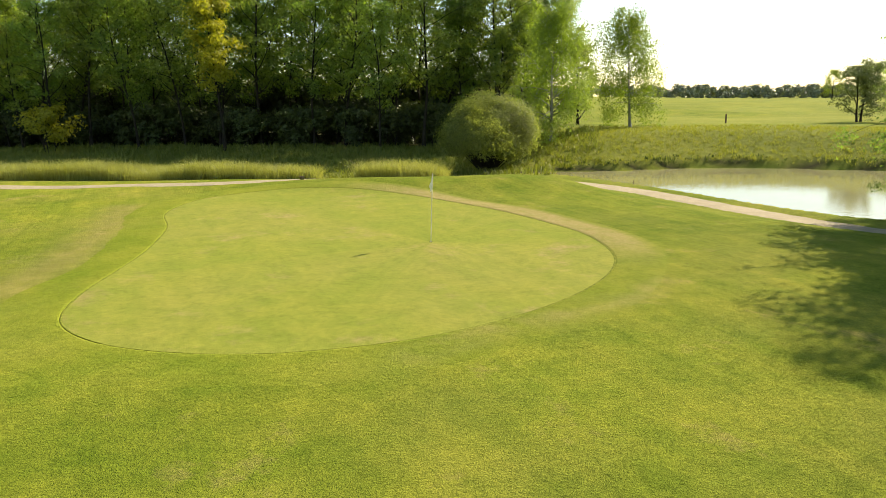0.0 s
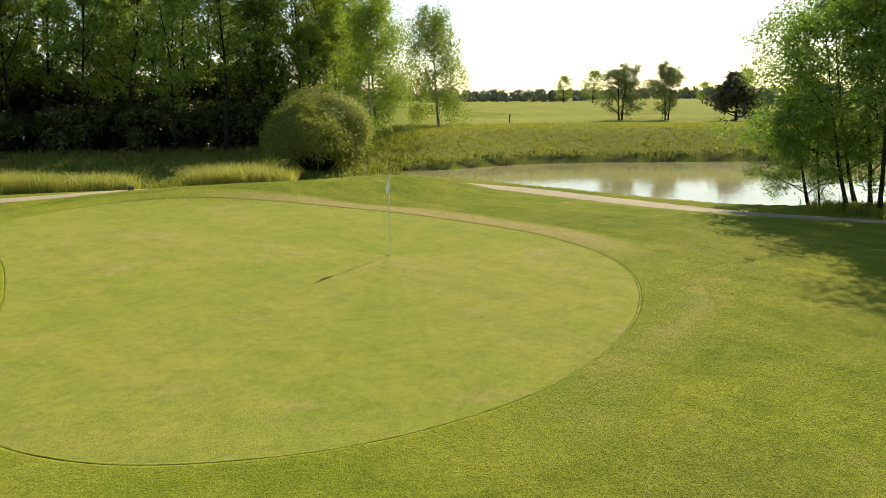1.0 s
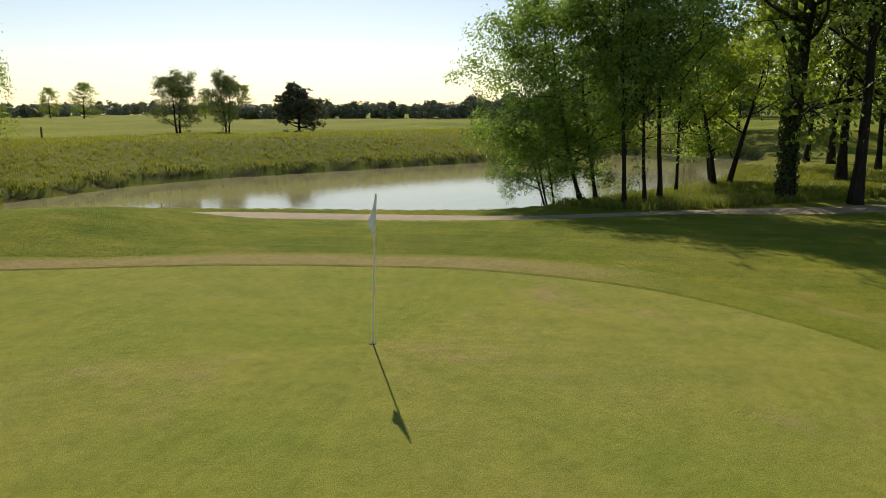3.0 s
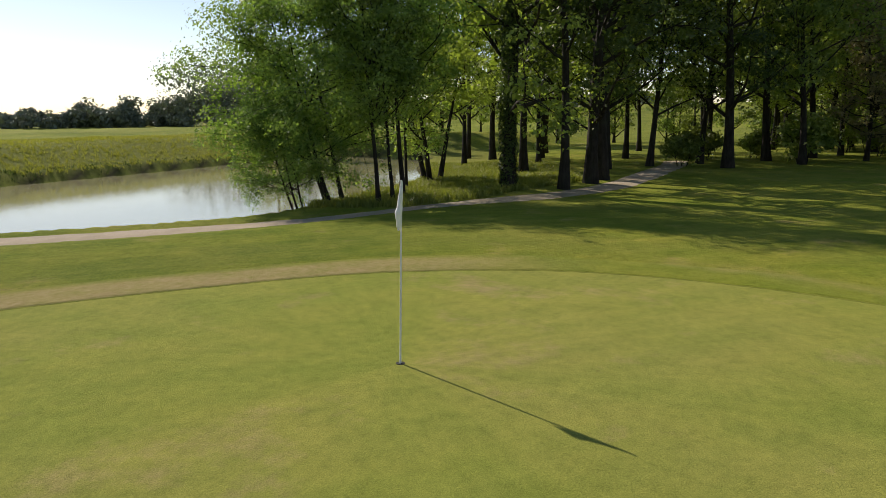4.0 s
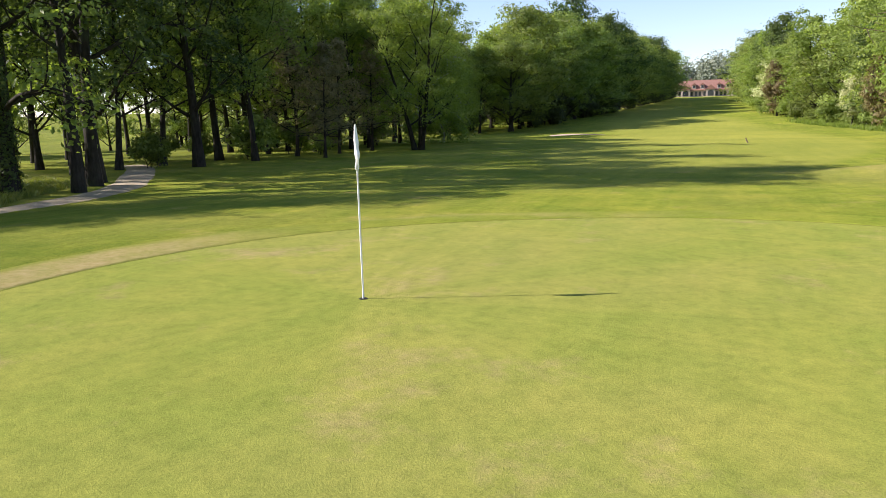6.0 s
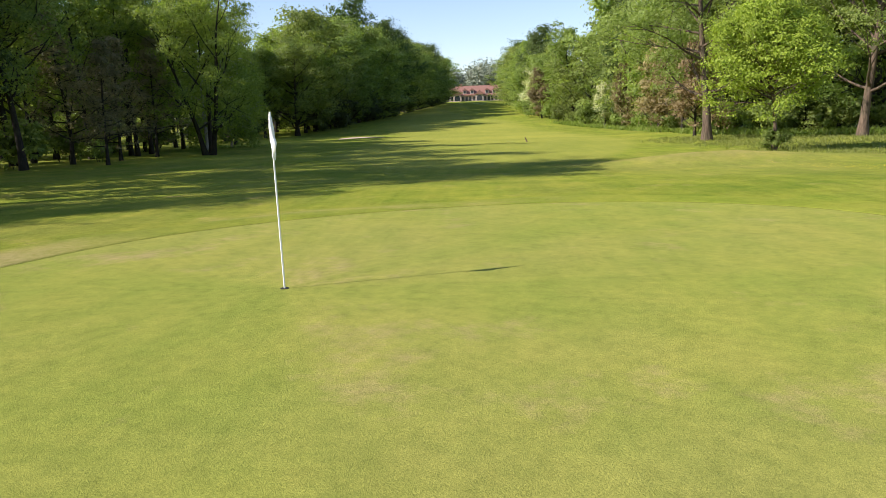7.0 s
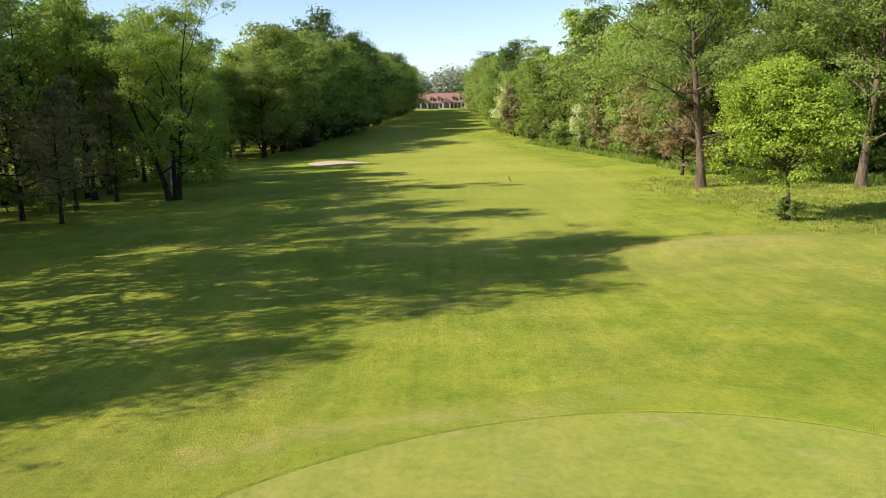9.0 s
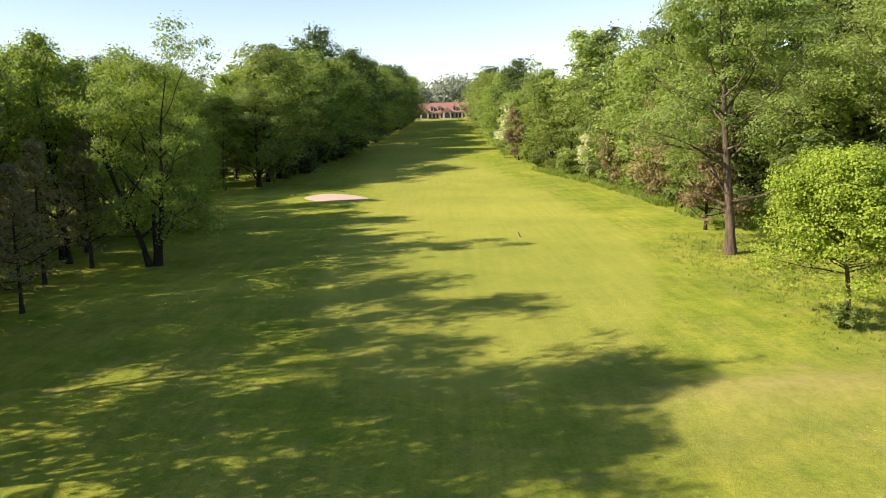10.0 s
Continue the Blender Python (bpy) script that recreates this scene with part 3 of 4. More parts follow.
        cen[:k] = c[pick[:k]] * 0.72 + np.array([mid[0], mid[1], 0]) * 0.28 + np.stack([0 * pick[:k], 0 * pick[:k], 0.28 * c[pick[:k], 2]], 1) + off[:k] * 0.8
        sizes[:k] = leaf * 1.7
    return st, leaf_quads(rng, cen, sizes, long, hang * 1.5, face)


def tree(name, label, category, group, bark, leafmat, **spec):
    """One tree as a thing with trunk and crown, to be copied."""
    st, lv = grow(**spec)
    root = thing(name, label, category, 0, 0, -200, group)
    piece("trunk", st.mesh("trunk", bark), root)
    piece("crown", leaves_mesh("crown", lv, leafmat), root)
    root["used"] = 0
    return root


def plant(proto, x, y, size=1.0, turn=0.0, label="", tilt=(0.0, 0.0), wide=1.0, z=None):
    """Place a tree; the first use moves the pattern itself."""
    m = pose(x, y, at(x, y) if z is None else z, tilt[0], tilt[1], turn) @ Matrix.Diagonal((size * wide, size * wide, size, 1))
    if proto["used"] == 0:
        proto.matrix_basis = m
        proto["used"] = 1
        proto["base"] = [size * wide, size * wide, size]
        ob = proto
    else:
        b = proto["base"]
        ob = copy_thing(proto, m @ Matrix.Diagonal((1 / b[0], 1 / b[1], 1 / b[2], 1)))
    if label:
        tagged(ob, label)
    return ob


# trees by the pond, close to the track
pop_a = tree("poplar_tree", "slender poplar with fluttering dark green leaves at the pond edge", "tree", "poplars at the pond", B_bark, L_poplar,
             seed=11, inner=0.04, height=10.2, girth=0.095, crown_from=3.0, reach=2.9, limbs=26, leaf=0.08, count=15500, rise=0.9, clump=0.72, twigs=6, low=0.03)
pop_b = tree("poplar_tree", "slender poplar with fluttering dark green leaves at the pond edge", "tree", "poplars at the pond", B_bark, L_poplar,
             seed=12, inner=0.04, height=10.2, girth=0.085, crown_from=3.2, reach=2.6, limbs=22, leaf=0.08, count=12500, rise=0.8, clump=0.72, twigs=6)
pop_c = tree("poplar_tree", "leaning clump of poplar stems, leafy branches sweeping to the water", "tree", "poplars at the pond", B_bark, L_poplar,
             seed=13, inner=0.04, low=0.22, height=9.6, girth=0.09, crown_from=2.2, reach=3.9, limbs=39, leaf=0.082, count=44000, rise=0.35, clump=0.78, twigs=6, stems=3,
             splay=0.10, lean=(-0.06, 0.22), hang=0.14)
plant(pop_c, 21.05, 6.4, 1.0, 0)
plant(pop_c, 19.9, 7.5, 0.55, 15, "low leafy poplar shoots hanging over the water")
plant(pop_a, 20.0, 4.3, 1.0, 40)
plant(pop_b, 21.4, 4.0, 1.0, 100)
plant(pop_b, 22.6, 3.8, 1.32, 150)
plant(pop_b, 25.9, 4.2, 0.95, 200)
hawthorn = tree("hawthorn_tree", "low forked tree with crooked spreading branches on the pond bank", "tree", "", B_bark, L_oak,
                seed=15, height=7.5, girth=0.16, crown_from=1.6, reach=3.4, limbs=20, leaf=0.12, count=12000, rise=0.6, clump=0.8, stems=3, splay=0.38)
plant(hawthorn, 30.4, 3.4, 1.0, 20)

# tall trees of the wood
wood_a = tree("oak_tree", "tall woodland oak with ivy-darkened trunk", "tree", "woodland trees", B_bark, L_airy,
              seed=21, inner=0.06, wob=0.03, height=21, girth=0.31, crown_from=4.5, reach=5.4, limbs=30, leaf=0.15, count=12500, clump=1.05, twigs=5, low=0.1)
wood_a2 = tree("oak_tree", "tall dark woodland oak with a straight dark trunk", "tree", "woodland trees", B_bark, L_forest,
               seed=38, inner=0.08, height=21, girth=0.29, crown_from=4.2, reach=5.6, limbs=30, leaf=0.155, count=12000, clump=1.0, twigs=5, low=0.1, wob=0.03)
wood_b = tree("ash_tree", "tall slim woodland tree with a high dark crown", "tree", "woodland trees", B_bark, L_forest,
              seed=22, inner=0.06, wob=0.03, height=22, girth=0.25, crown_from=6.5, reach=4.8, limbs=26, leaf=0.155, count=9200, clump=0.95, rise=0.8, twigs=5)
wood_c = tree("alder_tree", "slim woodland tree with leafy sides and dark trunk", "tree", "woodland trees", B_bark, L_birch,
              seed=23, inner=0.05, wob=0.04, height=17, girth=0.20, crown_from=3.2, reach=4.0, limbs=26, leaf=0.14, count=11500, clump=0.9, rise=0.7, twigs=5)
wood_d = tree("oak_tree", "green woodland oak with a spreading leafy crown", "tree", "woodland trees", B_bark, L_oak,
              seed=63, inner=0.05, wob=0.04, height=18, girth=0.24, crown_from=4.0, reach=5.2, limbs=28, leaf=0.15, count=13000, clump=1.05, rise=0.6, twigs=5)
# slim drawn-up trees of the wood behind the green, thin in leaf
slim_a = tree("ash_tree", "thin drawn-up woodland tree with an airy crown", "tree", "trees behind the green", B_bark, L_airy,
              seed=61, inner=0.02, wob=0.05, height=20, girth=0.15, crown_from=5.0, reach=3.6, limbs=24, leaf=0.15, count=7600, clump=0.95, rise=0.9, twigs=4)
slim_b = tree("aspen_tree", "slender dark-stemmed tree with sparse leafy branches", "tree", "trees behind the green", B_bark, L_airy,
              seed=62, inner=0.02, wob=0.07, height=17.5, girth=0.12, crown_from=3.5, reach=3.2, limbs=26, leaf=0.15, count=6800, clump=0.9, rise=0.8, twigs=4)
spruce = tree("spruce_tree", "dark dusky spruce with thin brownish branches", "tree", "spruces", B_bark, L_dusk,
              seed=24, height=11, girth=0.15, crown_from=1.8, reach=2.9, limbs=38, leaf=0.10, count=5800, shape="cone", rise=0.12, clump=0.55, twigs=4, long=2.2, inner=0.04)
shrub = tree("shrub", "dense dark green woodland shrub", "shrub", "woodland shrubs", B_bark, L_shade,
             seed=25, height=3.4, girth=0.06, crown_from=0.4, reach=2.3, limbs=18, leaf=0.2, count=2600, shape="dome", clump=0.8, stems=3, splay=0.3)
birch = tree("birch_tree", "silver birch with pale bark and hanging light green twigs", "tree", "birches", B_birch, L_birch,
             seed=26, inner=0.05, height=12.0, girth=0.13, crown_from=2.0, reach=3.5, limbs=26, leaf=0.10, count=26000, rise=0.8, hang=0.6, clump=0.75, twigs=5)
oak = tree("oak_tree", "broad fresh-green oak with a sturdy brown trunk beside the fairway", "tree", "oaks along the fairway", B_oak, L_oak,
           seed=27, inner=0.05, height=18.5, girth=0.34, crown_from=5.0, reach=6.8, limbs=30, leaf=0.11, count=44000, clump=1.15, rise=0.42, twigs=5, low=0.1)
far_oak = tree("oak_tree", "leafy green tree in the wood along the fairway", "tree", "trees along the fairway", B_bark, L_oak,
               seed=28, inner=0.1, height=17, girth=0.32, crown_from=1.4, reach=6.6, limbs=26, leaf=0.24, count=8200, clump=1.6, twigs=4, low=0.3)
mid_oak = tree("oak_tree", "leafy green oak at the wood edge beside the fairway", "tree", "trees along the fairway", B_bark, L_oak,
               seed=36, inner=0.08, height=17, girth=0.32, crown_from=1.6, reach=6.2, limbs=28, leaf=0.145, count=25000, clump=1.4, twigs=4, low=0.25)
far_lime = tree("lime_tree", "light yellow-green tree in the wood along the fairway", "tree", "trees along the fairway", B_bark, L_birch,
                seed=30, inner=0.1, height=15.5, girth=0.24, crown_from=1.2, reach=5.4, limbs=26, leaf=0.23, count=7400, clump=1.4, twigs=4, rise=0.9, low=0.25)
far_ash = tree("ash_tree", "tall grey-green tree in the wood along the fairway", "tree", "trees along the fairway", B_bark, L_forest,
               seed=29, inner=0.1, height=19, girth=0.30, crown_from=1.8, reach=5.6, limbs=26, leaf=0.24, count=7400, clump=1.5, twigs=4, rise=0.7, low=0.3)

back_oak = tree("oak_tree", "leafy tree in the inner rows of the wood", "tree", "trees inside the wood", B_bark, L_oak,
                seed=44, height=18, girth=0.3, crown_from=1.6, reach=5.8, limbs=20, leaf=0.29, count=4800, clump=1.4, twigs=3, low=0.3)
back_ash = tree("ash_tree", "tall grey-green tree in the inner rows of the wood", "tree", "trees inside the wood", B_bark, L_forest,
                seed=45, height=20, girth=0.3, crown_from=1.8, reach=5.0, limbs=20, leaf=0.29, count=4800, clump=1.35, twigs=3, rise=0.7, low=0.3)

rnd = random.Random(5)
ivy_oak = plant(wood_a, 24.6, -0.7, 0.95, 10, "tall ivy-covered oak with a thick dark trunk beside the track")


def build_ivy(tree_ob):
    """Ivy leaves climbing the trunk."""
    rng = np.random.default_rng(77)
    n = 5200
    z, a = rng.uniform(0.2, 9.0, n), rng.uniform(0, 2 * np.pi, n)
    r = 0.34 - 0.012 * z + 0.10 * np.sin(3 * a + z) * rng.uniform(0, 1, n) + rng.uniform(0, 0.12, n)
    cen = np.stack([r * np.cos(a), r * np.sin(a), z], 1)
    face = np.stack([np.cos(a), np.sin(a), np.full(n, 0.4)], 1)
    piece("ivy", leaves_mesh("ivy", leaf_quads(rng, cen, 0.10, 1.2, 0.6, face), L_forest), tree_ob, "dark glossy ivy wrapped round the trunk")


build_ivy(ivy_oak)
plant(wood_b, 24.9, -3.2, 0.88, 80)
plant(wood_a2, 28.1, -4.7, 1.0, 200)
plant(wood_b, 30.2, -5.4, 1.1, 140, wide=1.2)
plant(wood_a2, 38.5, -14.0, 1.08, 30, "tall dark woodland oak with a straight trunk")
plant(spruce, 45.0, -25.0, 1.05, 300)
plant(spruce, 47.2, -30.5, 0.95, 10)
plant(spruce, 49.3, -35.6, 1.0, 0)
plant(wood_c, 52.6, -36.0, 1.05, 100)
alder = tree("alder_tree", "broad leafy alder with two dark trunks at the wood edge", "tree", "", B_bark, L_birch,
             seed=35, inner=0.06, height=15.0, girth=0.24, crown_from=2.6, reach=6.0, limbs=34, leaf=0.11, count=40000, clump=1.05, rise=0.9, twigs=6, stems=3, splay=0.3, low=0.15)
plant(alder, 45.3, -38.2, 1.0, 140)
for x, y in ((57, -9), (63, -13), (70, -36), (68, -43), (43, -3), (41, -10.5), (49, 1.5), (55, 2.5), (42.5, 3), (60, -4), (75, -47), (71, -28)):
    plant(rnd.choice([wood_d, wood_c]), x + rnd.uniform(-1, 1), y + rnd.uniform(-1, 1), rnd.uniform(0.85, 1.0), rnd.uniform(0, 360))
plant(birch, 59.6, -53.7, 1.0, 60)
plant(birch, 57.6, -48.6, 1.55, 200, "tall silver birch with hanging twigs above the wood edge")
# trunks that stand clear at the edge of the eastern wood
for x, y, kind, size in ((35.2, -1.4, wood_b, 1.0), (37.4, -6.4, wood_a2, 1.0), (46.1, -4.5, wood_b, 0.8), (51.2, -2.8, wood_b, 0.85), (47.3, -6.6, wood_a2, 0.8),
                         (50.5, -9.4, wood_b, 0.8), (56.0, -17.0, wood_d, 0.95), (45.4, -18.5, wood_d, 1.1), (53.0, -26.6, wood_c, 1.0), (61.5, -26.9, wood_d, 0.95),
                         (54.8, -36.9, wood_c, 0.95), (40.6, -24.9, spruce, 0.8), (56.2, -40.2, wood_c, 0.95),
                         (63, -44.5, wood_b, 0.75), (66, -52, wood_c, 1.0), (72.4, -56, wood_b, 0.8), (70.4, -64.4, wood_c, 1.0)):
    plant(kind, x, y, size * rnd.uniform(0.95, 1.05), rnd.uniform(0, 360))
for x, y, kind in ((41.5, -19.5, wood_d), (43.2, -13.4, wood_d), (49.6, -23.2, wood_d), (57.2, -31.0, wood_d), (52.8, -31.5, wood_c), (60.5, -37.5, wood_d)):
    plant(kind, x, y, rnd.uniform(0.9, 1.1), rnd.uniform(0, 360))
# the rest of that wood, thinning away from the fairway
edge = [(54, -24), (60, -36), (66, -50), (77, -79), (84, -99), (94, -126), (106, -154), (136, -215), (180, -305)]
for i in range(len(edge) - 1):
    (ax, ay), (bx, by) = edge[i], edge[i + 1]
    length = math.hypot(bx - ax, by - ay)
    nx, ny = -(by - ay) / length, (bx - ax) / length
    n = max(2, int(length / 4.7))
    for row in range(2 if i < 6 else 1):
        for k in range(n):
            u = (k + rnd.uniform(0.1, 0.9)) / n
            off = 3.0 + row * 7 + rnd.uniform(-2, 3) + (5 if i < 3 else 0)
            x, y = ax + (bx - ax) * u + nx * off, ay + (by - ay) * u + ny * off
            p = rnd.choice([wood_b, wood_c, wood_c] if i < 2 else [wood_d, wood_c, wood_c, mid_oak] if i < 4 else [far_oak, far_oak, far_ash, far_lime])
            sx, sy = x - 61.5, y + 82.5
            if abs(sx * 0.727 - sy * 0.687) < 5.0 and 5 < sx * 0.687 + sy * 0.727 < 30:
                continue
            plant(p, x, y, rnd.uniform(0.8, 1.08) if i < 4 else rnd.uniform(0.9, 1.3), rnd.uniform(0, 360), wide=rnd.uniform(0.95, 1.3))
for i in range(48):
    # a further belt, past the strip of sunny lawn behind the wood
    u = (i + rnd.uniform(0, 0.8)) / 32 if i < 32 else 1 + (i - 32) / 26
    plant(rnd.choice([back_oak, back_oak, back_ash]), 62 + 38 * u + rnd.uniform(0, 10), 24 - 84 * u + rnd.uniform(-3, 3), rnd.uniform(0.4, 0.65), rnd.uniform(0, 360),
          "leafy tree in the belt behind the sunny lawn")
for i in range(44):
    u = rnd.uniform(0.55, 1)
    x, y = 47 + 66 * u + rnd.uniform(0, 8), -20 - 115 * u + rnd.uniform(-4, 6)
    plant(shrub, x + 5, y, rnd.uniform(0.6, 1.3), rnd.uniform(0, 360))
plant(far_ash, 103.5, -133.0, 1.45, 0, "very tall grey-green tree standing above the wood")
for i in range(4, 8):
    (ax, ay), (bx, by) = edge[i], edge[i + 1]
    for k in range(10):
        u = (k + rnd.uniform(0.1, 0.9)) / 9
        plant(shrub, ax + (bx - ax) * u + rnd.uniform(0.5, 3), ay + (by - ay) * u + rnd.uniform(-1, 1), rnd.uniform(0.7, 1.5), rnd.uniform(0, 360), "dark green bush at the foot of the wood edge")

# west of the fairway
plant(oak, 6.4, -56.9, 1.06, 15, "broad fresh-green oak with a sturdy brown trunk beside the fairway")
plant(oak, -4.8, -58.4, 1.0, 160)
plant(oak, -14, -60, 0.95, 250)
maple = tree("maple_tree", "round bright lime-green maple on a short trunk in long grass", "tree", "", B_oak, L_maple,
             seed=31, low=0.0, inner=0.14, height=7.9, girth=0.14, crown_from=2.9, reach=3.5, limbs=66, leaf=0.09, count=64000, shape="dome", clump=0.72, rise=0.35, twigs=7, long=1.15)
plant(maple, -0.9, -39.1, 1.0, 0)
edge = [(-8, -66), (2, -70), (11, -80), (20, -97), (33, -115), (48, -129), (66, -153), (96, -208), (149, -315)]
for i in range(len(edge) - 1):
    (ax, ay), (bx, by) = edge[i], edge[i + 1]
    length = math.hypot(bx - ax, by - ay)
    nx, ny = (by - ay) / length, -(bx - ax) / length
    n = max(2, int(length / 5.2))
    for row in range(2 if i < 5 else 1):
        for k in range(n):
            u = (k + rnd.uniform(0.1, 0.9)) / n
            off = 1.5 + row * 7 + rnd.uniform(-1.5, 2.5)
            x, y = ax + (bx - ax) * u + nx * off, ay + (by - ay) * u + ny * off
            plant(rnd.choice([back_oak, back_ash] if row else [far_oak, far_lime, far_ash, far_oak] if i > 2 else [mid_oak, mid_oak, far_lime]), x, y, (rnd.uniform(1.05, 1.4) if row else rnd.uniform(0.75, 1.15)) * (1.12 if i < 3 else 1), rnd.uniform(0, 360), wide=rnd.uniform(0.95, 1.3))
edge_shrub = tree("shrub", "light green leafy shrub at the foot of the wood", "shrub", "edge shrubs", B_bark, L_oak,
                  seed=37, height=3.0, girth=0.05, crown_from=0.3, reach=1.9, limbs=18, leaf=0.2, count=2400, shape="dome", clump=0.75, stems=3, splay=0.3)
for i in range(len(edge) - 3):
    (ax, ay), (bx, by) = edge[i], edge[i + 1]
    for k in range(6):
        u = (k + rnd.uniform(0.1, 0.9)) / 6
        plant(edge_shrub, ax + (bx - ax) * u + rnd.uniform(-1.5, 1.5), ay + (by - ay) * u + rnd.uniform(-1, 1), rnd.uniform(0.5, 1.2), rnd.uniform(0, 360))
for x, y, q in ((43.6, -20.4, 0.9), (47.4, -14.8, 0.7), (40.4, -11.6, 0.6), (51.5, -28.4, 0.9), (56.6, -35.2, 0.8), (50.2, -19.0, 0.6), (61.2, -44.6, 1.0), (46.6, -28.2, 0.5), (58.8, -29.4, 1.1), (64.0, -39.0, 1.2)):
    plant(edge_shrub, x, y, q, x * 61, "light green bush under the woodland trees")
plant(edge_shrub, -0.95, -38.85, 0.34, 0, "leafy sprouts at the foot of the maple")
blossom = tree("hawthorn_bush", "hawthorn bush covered in creamy blossom", "shrub", "", B_bark, L_blossom,
               seed=33, height=9, girth=0.12, crown_from=1.0, reach=3.2, limbs=22, leaf=0.17, count=9000, clump=0.9, shape="dome", twigs=4)
plant(blossom, 61.6, -147.6, 1.35, 0)
plant(blossom, 34.4, -113.7, 0.85, 90)
rusty = tree("spruce_tree", "rusty brown spruce at the wood edge", "tree", "rusty spruces", B_bark, L_rust,
             seed=34, height=11, girth=0.16, crown_from=1.2, reach=3.6, limbs=34, leaf=0.125, count=14000, shape="cone", rise=0.25, clump=0.9, twigs=4, long=2.0)
for x, y, s in ((9.8, -68, 0.9), (14.5, -83.3, 1.25), (19.8, -92.3, 1.2), (27.6, -105.0, 0.95), (56.6, -138.2, 1.0)):
    plant(rusty, x, y, s, x * 37)

# the wood behind the green: thin stems close together over a dark understorey
for row, y0 in enumerate((46, 50, 54.5, 60, 67)):
    x = -62.0
    while x < (4 + (y0 - 47) * 0.5 if row < 3 else 0):
        yy = y0 + rnd.uniform(-2, 2.2)
        p = rnd.choice([slim_a, slim_a, slim_b, slim_b, slim_b] if row < 3 else [slim_a, slim_b])
        across = x * 0.727 - yy * 0.687
        if min(abs(across + 46.6), abs(across + 57.9)) > 1.3:
            plant(p, x, yy, rnd.uniform(0.82, 1.12), rnd.uniform(0, 360), tilt=(rnd.uniform(-3, 3), rnd.uniform(-3, 3)))
        x += rnd.uniform(2.4, 4.4) if row < 3 else rnd.uniform(3.5, 6)
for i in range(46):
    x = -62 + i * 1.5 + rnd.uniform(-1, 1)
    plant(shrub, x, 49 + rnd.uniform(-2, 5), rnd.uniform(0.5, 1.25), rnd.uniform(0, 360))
# dark-leaved shrubs added to fill the wood's depth with painted shade
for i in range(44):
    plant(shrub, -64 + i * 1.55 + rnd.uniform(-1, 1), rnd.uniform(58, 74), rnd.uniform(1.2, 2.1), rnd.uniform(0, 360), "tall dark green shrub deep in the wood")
for x, y, s in ((4.5, 47.5, 0.72), (1.5, 44.5, 0.62)):
    plant(wood_c, x, y, s, x * 50, "slim leafy alder behind the willow bush")
for x, y, s in ((4, 56, 0.8), (7.5, 61, 0.68), (11, 67, 0.55)):
    plant(back_oak, x, y, s, x * 70, "leafy tree at the end of the wood behind the birches")
plant(birch, 14.4, 50.1, 0.97, 0, "weeping silver birch with hanging leafy twigs on the far bank")
plant(birch, 6.2, 40.8, 1.02, 120, "silver birch with pale trunk beside the willow bush")
golden = tree("aspen_tree", "slim young tree with yellow-green leaves before the dark wood", "tree", "", B_bark, L_gold,
              seed=41, height=14, girth=0.13, crown_from=5.0, reach=2.5, limbs=24, leaf=0.16, count=7000, rise=0.8, clump=0.7)
plant(golden, -23.5, 43, 1.0, 0)
gold_bush = tree("golden_bush", "low bush with golden yellow-green leaves at the wood edge", "shrub", "", B_bark, L_gold,
                 seed=42, height=3.6, girth=0.07, crown_from=0.6, reach=2.5, limbs=18, leaf=0.17, count=2200, shape="dome", clump=0.7, stems=3, splay=0.3)
plant(gold_bush, -40, 42, 1.0, 0)


def build_willow():
    """A round bush: thin stems fanning out to a dome of fine leaf sprays."""
    rng = np.random.default_rng(43)
    st, spots = Stems(), []
    for i in range(330):
        u, a = rng.uniform(-0.2, 1), rng.uniform(0, 2 * np.pi)
        k = math.sqrt(1 - u * u)
        lump = 1 + 0.10 * math.sin(3 * a + 2 * u) + rng.normal(0, 0.045)
        tip = np.array([3.45 * k * math.cos(a), 3.45 * k * math.sin(a), 2.75 + 3.25 * u]) * np.array([lump, lump, 1 + (lump - 1) * 0.6])
        base = np.array([0.5 * math.cos(a + 0.4), 0.5 * math.sin(a + 0.4), -0.2]) * rng.uniform(0.3, 1.0)
        mid = base * 0.45 + tip * 0.55 + np.array([0, 0, 0.45 * k])
        if i % 3 == 0:
            st.add([base, base * 0.7 + mid * 0.3 + np.array([0, 0, 0.2]), mid, tip * 0.97], [0.045, 0.035, 0.02, 0.006], 4)
        spots += [tip, tip * 0.5 + mid * 0.5] if i % 2 else [tip]
    c = np.array(spots)
    n = 60000
    cen = c[rng.integers(0, len(c), n)] + rng.normal(0, 1, (n, 3)) * np.array([0.34, 0.34, 0.28])
    cen[:, 2] = np.maximum(cen[:, 2], 0.15)
    root = thing("willow_bush", "large round grey-green willow bush with many thin stems", "shrub", 0, 0, -200)
    piece("branchwork", st.mesh("branchwork", B_bark), root)
    piece("crown", leaves_mesh("crown", leaf_quads(rng, cen, 0.075, 2.4, 0.0, (cen - np.array([0, 0, 2.2])) / 3.6), L_willow), root)
    root["used"] = 0
    return root


willow = build_willow()
plant(willow, 1.0, 30.7, 0.9, 0, z=-1.25)

# the open course beyond the pond
field = tree("oak_tree", "round-headed field tree standing alone on the open course", "tree", "field trees", B_bark, L_field,
             seed=51, height=7.0, girth=0.14, crown_from=1.0, reach=3.0, limbs=30, leaf=0.12, count=13000, shape="oval", rise=0.6, clump=0.8, stems=2, splay=0.12, inner=0.03, low=0.1)
plant(field, 46.0, 72.2, 1.0, 0)
plant(field, 52.4, 71.2, 1.03, 120, wide=0.72)
